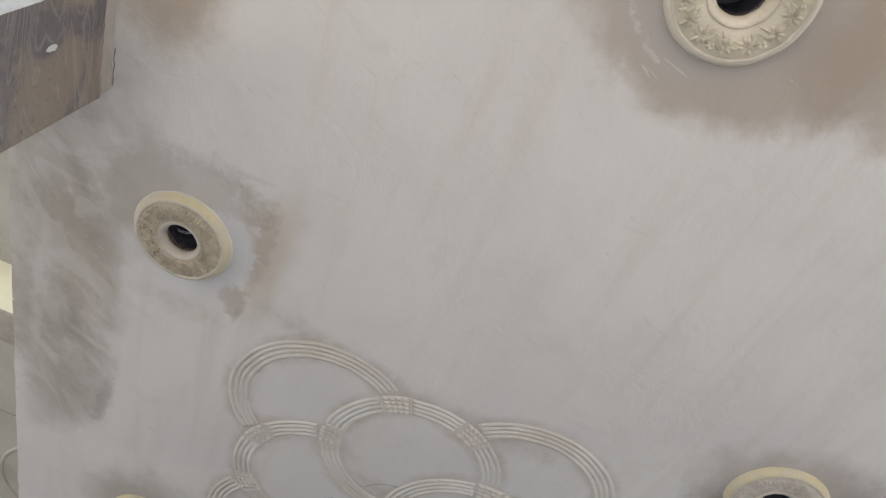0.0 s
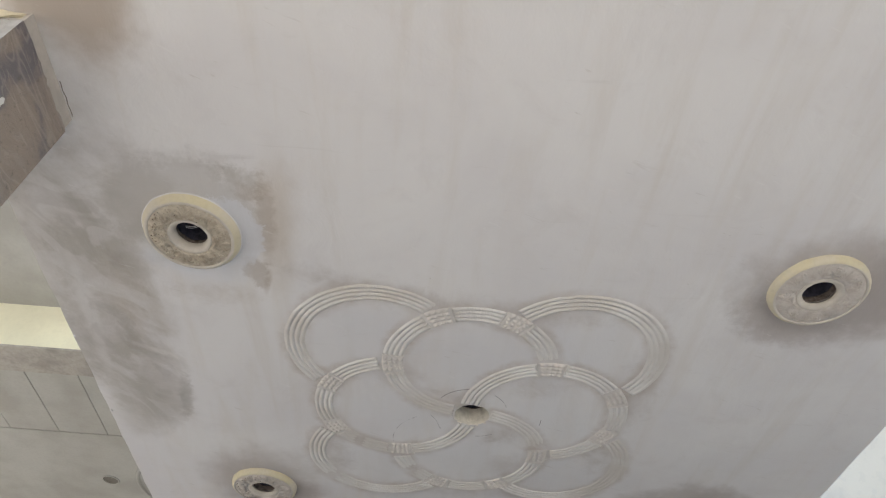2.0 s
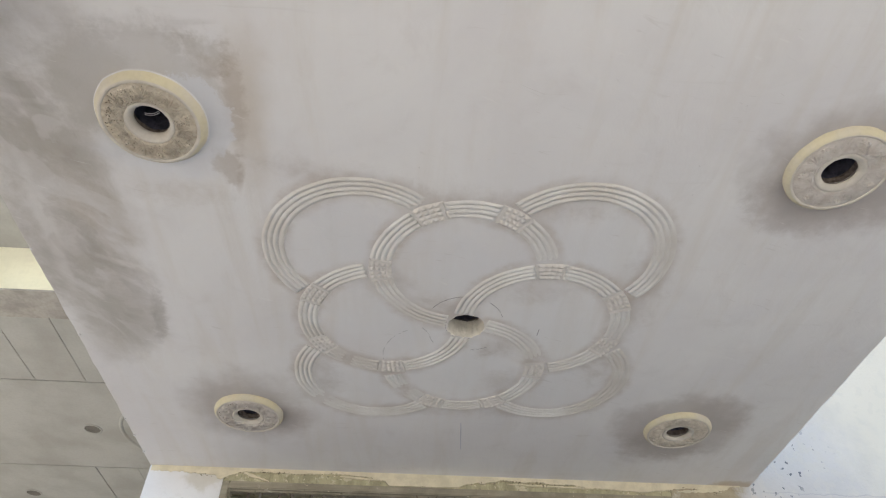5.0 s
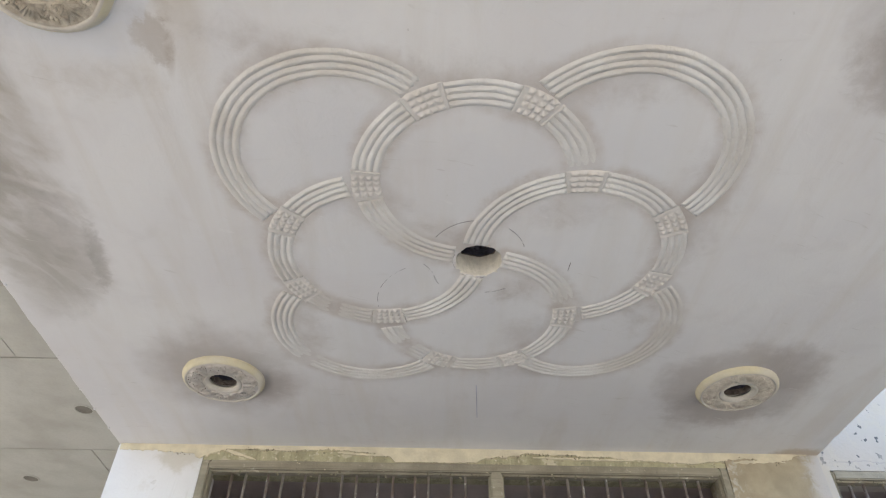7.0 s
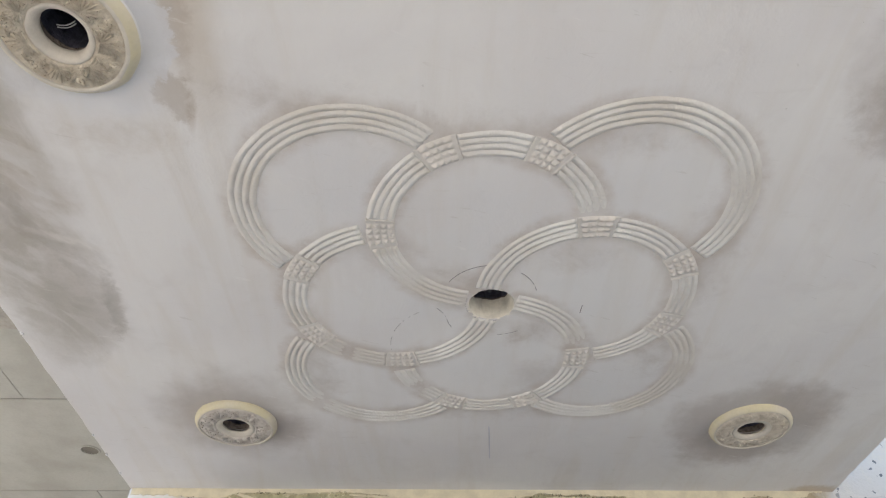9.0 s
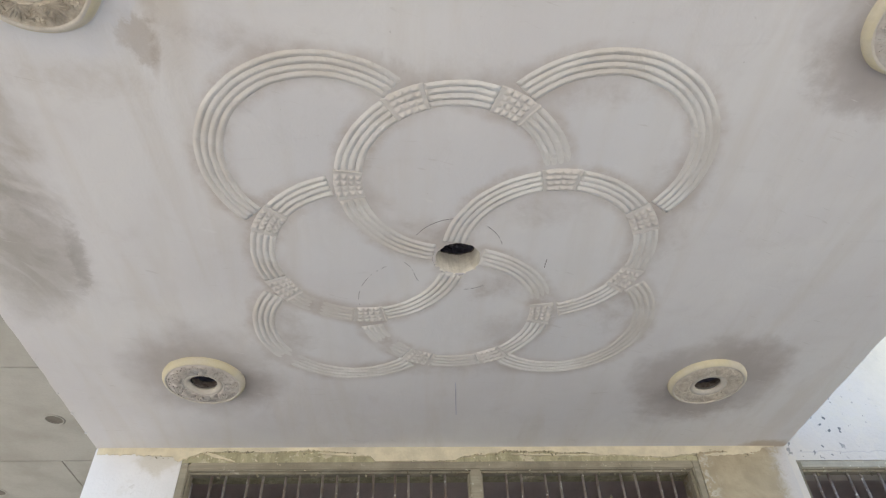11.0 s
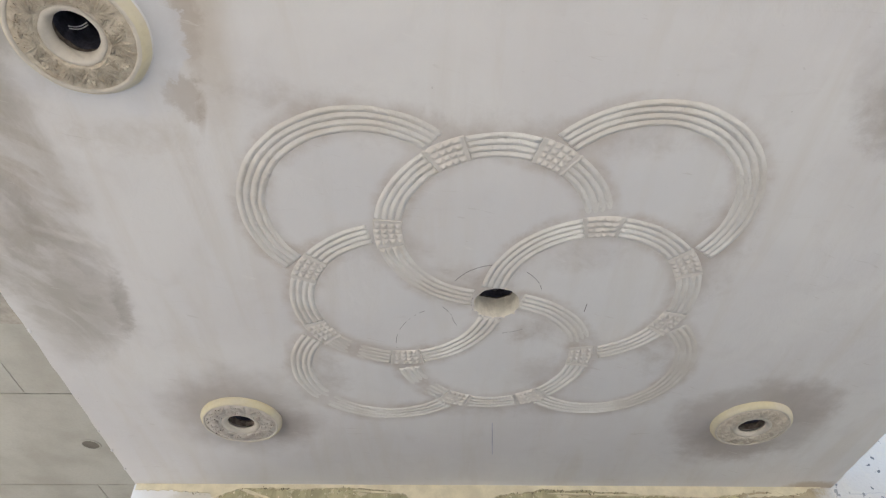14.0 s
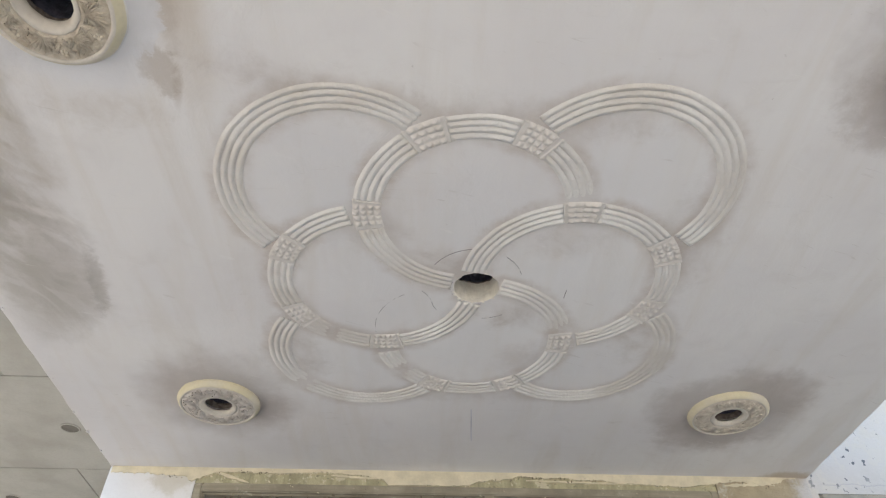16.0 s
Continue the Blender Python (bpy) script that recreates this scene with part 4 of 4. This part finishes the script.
for v in bm.verts:
    n1, n2 = noise.noise(v.co * 2.3), noise.noise(v.co * 2.9 + Vector((4, 1, 7)))
    v.co = (PX1 + 0.001 + v.co.x * 0.002, -1.470 + v.co.y * 0.007 + 0.006 * n1, 2.758 + v.co.z * 0.017 + 0.008 * n2)
part("paint_fleck", bm, M_WALL, pillar, "white fleck of paint")

# ---- back wall and windows ----
WY0, WY1 = 1.342, 1.572
WIN_L, WIN_R, WIN_TOP, SILL = -1.152, 1.222, 2.932, 0.90
RW_L, RW_R, RW_TOP = 1.692, 3.10, 2.928
wall_back = part("wall_back", boxes((X0, WIN_L, WY0, WY1, -0.1, CEIL - 0.001), (WIN_L, WIN_R, WY0, WY1, -0.1, SILL)), M_WALL)
tagged(wall_back, "whitewashed back wall of the porch, scuffed plaster", "wall", kind="structure")
pier = part("wall_pier", boxes((WIN_R, 1.660, WY0 - 0.002, WY1, -0.1, CEIL - 0.001)), M_PIER)
tagged(pier, "bare brown plaster pier between two windows", "wall", kind="structure")
lintel = part("wall_lintel", boxes((WIN_L, WIN_R, WY0 + 0.004, WY1, WIN_TOP, CEIL - 0.001)), M_LINTEL)
tagged(lintel, "stained olive plaster band over the window", "wall", kind="structure")
# torn edge of cream putty along the ceiling line
TORN = ((-1.54, 0.026), (-1.35, 0.030), (-1.20, 0.042), (-1.165, 0.064), (-1.12, 0.040), (-1.05, 0.018), (-0.80, 0.020), (-0.576, 0.013), (-0.40, 0.026),
        (-0.31, 0.046), (-0.29, 0.066), (0.05, 0.066), (0.16, 0.040), (0.33, 0.018), (0.60, 0.026), (0.86, 0.044), (1.10, 0.052), (1.22, 0.034), (1.36, 0.018), (1.45, 0.040), (1.52, 0.030), (1.56, 0.003))
bm = bmesh.new()
n = 640
top, bot = [], []
for i in range(n + 1):
    x = X0 + 0.01 + (1.60 - X0) * i / n
    d = float(np.interp(x, [p[0] for p in TORN], [p[1] for p in TORN]))
    d += 0.007 * noise.noise((x * 11, 0, 6)) + 0.006 * noise.noise((x * 31, 0, 6)) + 0.006 * noise.noise((x * 85, 0, 7)) + 0.004 * noise.noise((x * 190, 0, 2))
    d = min(max(d, 0.003), 0.067)
    top.append([bm.verts.new((x, WY0 - 0.006, CEIL + 0.001)), bm.verts.new((x, WY0 + 0.01, CEIL + 0.001))])
    bot.append([bm.verts.new((x, WY0 - 0.005, CEIL - d)), bm.verts.new((x, WY0 + 0.01, CEIL - d - 0.002))])
for i in range(n):
    bm.faces.new((top[i][0], top[i + 1][0], bot[i + 1][0], bot[i][0]))
    bm.faces.new((bot[i][0], bot[i + 1][0], bot[i + 1][1], bot[i][1]))
putty = part("trim", bm, M_CREAM)
tagged(putty, "torn cream putty line where wall meets ceiling", "trim", kind="structure")


def flakes(name, count, seed, spot, size, material, parent, label):
    """Many small flat crumbs; spot(rnd) gives the middle of each."""
    rnd = random.Random(seed)
    bm = bmesh.new()
    for _ in range(count):
        at, k = Vector(spot(rnd)), rnd.uniform(0.5, 1.3) * size
        r = bmesh.ops.create_icosphere(bm, subdivisions=1, radius=1.0)
        turn = Euler((0, rnd.uniform(0, 6), 0)).to_matrix()
        for v in r["verts"]:
            v.co = turn @ Vector((v.co.x * k * rnd.uniform(1.2, 2.4), v.co.y * k * 0.5, v.co.z * k * rnd.uniform(0.5, 1.0))) + at
    return tagged(part(name, bm, material, parent, label), kind="stuff")


def torn_edge(rnd):
    x = rnd.choice((rnd.uniform(-1.33, -1.18), rnd.uniform(-1.07, -0.32), rnd.uniform(-1.0, -0.5), rnd.uniform(0.05, 0.55), rnd.uniform(0.2, 0.9), rnd.uniform(1.15, 1.50)))
    d = float(np.interp(x, [p[0] for p in TORN], [p[1] for p in TORN]))
    return x, WY0 - 0.004, CEIL - d - rnd.gauss(0.003, 0.006)


flakes("dark_crumbs", 60, 5, torn_edge, 0.0034, M_GRIME, putty, "dark crumbs along the torn edge")
flakes("cream_crumbs", 60, 6, lambda rnd: (rnd.uniform(-1.10, 1.22), WY0 + 0.001, WIN_TOP + rnd.uniform(0.002, 0.045)), 0.0040, M_CREAM, putty, "cream crumbs of putty")
# slivers of putty left standing on the bare band and on the pier
for x0, z0, x1, z1, w in ((-1.06, 2.978, -0.915, 2.934, 0.007), (-0.55, 2.974, -0.34, 2.962, 0.005), (0.34, 2.966, 0.80, 2.957, 0.004), (1.26, 2.957, 1.46, 2.968, 0.008), (1.33, 2.985, 1.50, 2.962, 0.006)):
    bm = bmesh.new()
    up, dn = [], []
    for k in range(25):
        u = k / 24
        x, z = x0 + (x1 - x0) * u, z0 + (z1 - z0) * u + 0.004 * noise.noise((u * 5 + x0, 0, 1))
        half = w * math.sin(math.pi * min(0.05 + u * 0.9, 1)) ** 0.6 * (1 + 0.7 * noise.noise((u * 12, x0 * 9, 2)))
        up.append(bm.verts.new((x, WY0 - 0.004, z + half)))
        dn.append(bm.verts.new((x, WY0 - 0.004, z - half)))
    for k in range(24):
        bm.faces.new((up[k], up[k + 1], dn[k + 1], dn[k]))
    back = bmesh.ops.extrude_face_region(bm, geom=list(bm.faces))["geom"]
    bmesh.ops.translate(bm, verts=[v for v in back if isinstance(v, bmesh.types.BMVert)], vec=(0, 0.012, 0))
    part("sliver", bm, M_CREAM, putty)

wall_right = part("wall_right", boxes((1.660, RW_L, WY0 - 0.002, WY1, -0.1, 6.4), (RW_L, RW_R, WY0 - 0.002, WY1, RW_TOP, 6.4), (RW_L, RW_R, WY0 - 0.002, WY1, -0.1, SILL),
                                      (RW_R, 6.0, WY0 - 0.002, WY1, -0.1, 6.4)), M_OLDWALL)
tagged(wall_right, "tall whitewashed house wall with grey flecks", "wall", kind="structure")
wall_upper = part("wall_upper", boxes((X0, 1.660, WY0, WY1, CEIL + 0.161, 6.4)), M_WALL)
tagged(wall_upper, "whitewashed house wall above the porch slab", "wall", kind="structure")


def grille_window(name, x0, x1, top, mullions, bars, rails, label, jamb=0.038):
    """Painted frame with mullions and an iron grille of paired bars."""
    win = new(name)
    tagged(win, label, "window", kind="structure")
    y0, y1, w = WY0 - 0.004, WY0 + 0.075, 0.040

    def member(nm, a, b, c, d):
        bm = boxes((a, b, y0, y1, c, d), bevel=0.005)
        # stepped inner bead
        if b - a > d - c:
            box(bm, a + 0.008, b - 0.008, y0 + 0.022, y1 - 0.012, c - 0.006, c + 0.004, bevel=0.003)
        else:
            box(bm, a - 0.008, b + 0.008, y0 + 0.022, y1 - 0.012, c + 0.01, d - 0.01, bevel=0.003)
        return part(nm, bm, M_FRAME, win)
    member("head", x0 + jamb, x1 - jamb, top - w, top - 0.001)
    member("jamb", x0 + 0.001, x0 + jamb, SILL, top - 0.001)
    member("jamb", x1 - jamb, x1 - 0.001, SILL, top - 0.001)
    member("bottom_rail", x0 + jamb, x1 - jamb, SILL + 0.001, SILL + w)
    flakes("paint_crust", 70, int(x0 * 10), lambda q: (q.uniform(x0 + jamb, x1 - jamb), WY0 + q.uniform(0.0, 0.06), top - w - 0.006 - q.uniform(0.0, 0.006)), 0.0045, M_GRIME, win, "flaking crust of old paint")
    flakes("paint_drips", 26, int(x0 * 20), lambda q: (q.uniform(x0 + jamb, x1 - jamb), WY0 - 0.003, top - w + q.uniform(-0.01, 0.03)), 0.0026, M_CREAM, win, "spots of cream paint")
    for m in mullions:
        member("mullion", m - 0.026, m + 0.026, SILL + w, top - w)
    rnd = random.Random(int(x0 * 50))
    for b in bars:
        bm = bmesh.new()
        z = [SILL + 0.03 + (top - w - SILL - 0.02) * k / 8 for k in range(9)]
        bend = rnd.uniform(-0.004, 0.004)
        tube(bm, [(b + bend * math.sin(k * 0.7) + rnd.uniform(-0.001, 0.001), WY0 + 0.045, zz) for k, zz in enumerate(z)], 0.0062, 6)
        part("grille_bar", bm, M_IRON, win)
    for zr in rails:
        bm = bmesh.new()
        tube(bm, [(x0 + 0.02 + (x1 - x0 - 0.04) * k / 14, WY0 + 0.056, zr + rnd.uniform(-0.002, 0.002)) for k in range(15)], 0.0058, 6)
        part("grille_rail", bm, M_IRON, win)
    return win


LEFT_BARS = [-1.018 + 0.1645 * k + d for k in range(7) for d in (0.0, 0.065)]
RIGHT_BARS = [0.317 + 0.1775 * k + d for k in range(5) for d in (0.0, 0.066)]
RAILS = [2.749, 2.689, 2.42, 2.36, 2.0, 1.94, 1.55, 1.49, 1.15, 1.09]
grille_window("window_1", WIN_L, WIN_R, WIN_TOP, [0.169], LEFT_BARS + RIGHT_BARS, RAILS, "dull olive-grey framed window with rusty iron grille")
grille_window("window_2", RW_L, RW_R, RW_TOP, [2.40], [RW_L + 0.094 + 0.158 * k + d for k in range(8) for d in (0.0, 0.064)], RAILS,
              "grey framed window with iron grille in the white wall", jamb=0.012)

def run_of(points, n=12):
    """A smooth run through the given (x, z) places just in front of the grille."""
    p = [points[0], *points, points[-1]]
    out = []
    for i in range(1, len(p) - 2):
        for k in range(n):
            u = k / n
            x, z = (0.5 * (2 * p[i][c] + (p[i + 1][c] - p[i - 1][c]) * u + (2 * p[i - 1][c] - 5 * p[i][c] + 4 * p[i + 1][c] - p[i + 2][c]) * u * u
                           + (3 * p[i][c] - p[i - 1][c] - 3 * p[i + 1][c] + p[i + 2][c]) * u ** 3) for c in (0, 1))
            out.append((x, WY0 - 0.012 + 0.004 * math.sin(i * 2.1 + u * 3), z + 0.002 * math.sin((i + u) * 8)))
    return out


def knot(x, z, r, turns, seed):
    rnd = random.Random(seed)
    return [(x + r * rnd.uniform(-1.0, 1.0), z + r * 1.3 * rnd.uniform(-1.0, 1.0)) for k in range(turns)]


# tie wire caught in the grille, its long end slack across the pier
bm = bmesh.new()
tube(bm, run_of(knot(0.640, 2.712, 0.032, 19, 3) + [(0.655, 2.680), (0.74, 2.652), (0.86, 2.624), (1.017, 2.602), (1.18, 2.592), (1.34, 2.590)]), 0.0030, 5)
tube(bm, run_of([(0.650, 2.690), (0.668, 2.640), (0.676, 2.560), (0.680, 2.470)]), 0.0022, 5)
tagged(part("tie_wire", bm, M_WIRE), "pale twisted tie wire caught in the window grille", "wire")
bm = bmesh.new()
tube(bm, run_of(knot(0.785, 2.722, 0.030, 13, 8) + [(0.831, 2.695), (0.88, 2.655), (0.925, 2.615), (0.96, 2.56)]), 0.0026, 5)
tube(bm, run_of([(0.770, 2.735), (0.735, 2.690), (0.722, 2.613), (0.728, 2.520)]), 0.0022, 5)
tagged(part("tie_wire", bm, M_GRIME), "rusty loose tie wire caught in the window grille", "wire")
bm = bmesh.new()
tube(bm, run_of([(0.205, 2.700), (0.216, 2.723), (0.247, 2.741), (0.284, 2.725), (0.299, 2.676), (0.303, 2.58), (0.300, 2.46)]), 0.0045, 6)
tagged(part("cable", bm, M_GRIME), "black cable hooked over the window grille", "cable")
bm = bmesh.new()
tube(bm, run_of([(1.16, 2.612), (1.296, 2.598), (1.508, 2.601), (1.62, 2.606), (1.734, 2.613), (1.872, 2.619), (2.20, 2.640)]), 0.0042, 6)
tube(bm, run_of([(1.34, 2.590), (1.50, 2.594), (1.60, 2.598), (1.76, 2.597), (1.90, 2.602), (2.20, 2.618)]), 0.0026, 5)
tagged(part("cable", bm, M_IRON), "thin slack cables strung across the window grilles", "cable")

# dim rooms behind the windows
bm = boxes((-1.6, 6.0, 4.6, 4.75, -0.1, 3.1), (-1.60, -1.5, WY1, 4.6, -0.1, 3.1), (5.9, 6.0, WY1, 4.6, -0.1, 3.1), (1.62, 1.72, WY1, 4.6, -0.1, 3.1))
rooms = part("wall_rooms", bm, M_ROOM)
tagged(rooms, "dim plaster walls of the rooms behind the windows", "wall", kind="structure")
rc = part("ceiling_rooms", boxes((-1.6, 6.0, WY1, 4.75, 3.101, 3.25)), M_ROOM)
# whole box coloured dark, as the shade of its opening
bm = boxes((-0.425, -0.345, 2.40, 2.415, 3.07, 3.10), (-0.425, -0.345, 2.505, 2.52, 3.07, 3.10), (-0.425, -0.41, 2.415, 2.505, 3.07, 3.10), (-0.36, -0.345, 2.415, 2.505, 3.07, 3.10), (-0.41, -0.36, 2.415, 2.505, 3.09, 3.10))
tagged(part("fan_box", bm, M_DEPTH_SHADE), "dark empty fan box in the room's ceiling", "ceiling box")
tagged(rc, "dim ceiling of the rooms behind the windows", "ceiling", kind="structure")
rf = part("floor_rooms", boxes((-1.6, 6.0, WY1, 4.75, -0.149, 0.0)), M_FLOOR)
tagged(rf, "grey cement floor of the rooms", "floor", kind="structure")

# ---- the higher verandah ceiling beside the porch ----
UP = 4.50
bm = boxes((-7.5, X0 - 0.001, -0.35, 1.56, UP + 0.195, UP + 0.40), (-7.5, X0 - 0.001, 1.865, 6.6, UP, UP + 0.40))
# raised boards with open joints
bx = (-5.65, -5.02, -4.60, -4.17, -3.80, -3.372, -2.948, -2.50, -2.06, -1.63, -1.546)
for a, b in zip(bx, bx[1:]):
    box(bm, a + 0.0015, b - 0.0015, 1.89, 2.968, UP - 0.022, UP + 0.01, bevel=0.003)
    if a > -3.4:
        box(bm, a + 0.0015, b - 0.0015, 4.585, 5.90, UP - 0.022, UP + 0.01, bevel=0.003)
box(bm, -5.9, -3.377, 4.585, 5.90, UP - 0.022, UP + 0.01, bevel=0.003)
box(bm, -5.9, -1.546, 2.978, 4.575, UP - 0.022, UP + 0.01, bevel=0.003)
up_ceiling = part("ceiling_verandah", bm, M_UPPER)
tagged(up_ceiling, "higher cream ceiling with grooved panels beside the porch", "ceiling", kind="structure")
beam = new("beam")
tagged(beam, "cream painted beam across the verandah ceiling, lightened as if lit", "beam", kind="structure")
part("beam_body", boxes((-7.5, X0 - 0.001, 1.560, 1.865, 4.315, UP + 0.39), bevel=0.006), M_BEAM_LIT, beam)
# thin slab under the beam carries the painted shade
part("soffit", boxes((-7.5, X0 - 0.001, 1.563, 1.862, 4.306, 4.320)), M_SOFFIT_SHADE, beam, "underside slab coloured grey as its shade, faintly mottled")
for lx, ly in ((-3.15, 3.785), (-4.245, 5.27), (-4.35, 3.80)):
    bm = bmesh.new()
    lathe(bm, [(0.085, 0.0), (0.085, -0.006), (0.072, -0.008), (0.070, 0.0), (0.069, 0.02)], 32)
    thing = new("downlight_ring")
    thing.location = (lx, ly, UP - 0.022)
    tagged(thing, "empty round downlight opening in the verandah ceiling", "downlight opening", group="downlight openings")
    part("collar", bm, M_UPPER, thing)
    # flat disc closes the opening; its dark grey stands in for shade
    bm = bmesh.new()
    bmesh.ops.create_circle(bm, cap_ends=True, segments=32, radius=0.071)
    bmesh.ops.translate(bm, verts=bm.verts, vec=(0, 0, -0.003))
    part("shade_disc", bm, M_HOLLOW_SHADE, thing, "flat grey disc standing for the shaded hollow")
bm = bmesh.new()
lathe(bm, [(0.60, 0.0), (0.594, -0.012), (0.572, -0.014), (0.560, 0.0)], 56)
rose = part("ceiling_rose", bm, M_UPPER)
rose.location = (-2.30, 3.82, UP - 0.021)
tagged(rose, "plain round ceiling rose on the verandah ceiling", "ceiling rose")
far = part("wall_verandah", boxes((-7.5, X0 - 0.001, 6.45, 6.6, -0.1, UP - 0.001)), M_UPPER)
tagged(far, "dull cream end wall of the verandah", "wall", kind="structure")
side = part("wall_side", boxes((X0, -1.501, WY1 + 0.001, 6.6, -0.1, 6.4)), M_WALL)
tagged(side, "whitewashed side wall of the house along the verandah", "wall", kind="structure")
vf = part("floor_verandah", boxes((-7.5, X0 - 0.001, 1.343, 6.45, -0.149, 0.0)), M_FLOOR)
tagged(vf, "grey cement verandah floor", "floor", kind="structure")
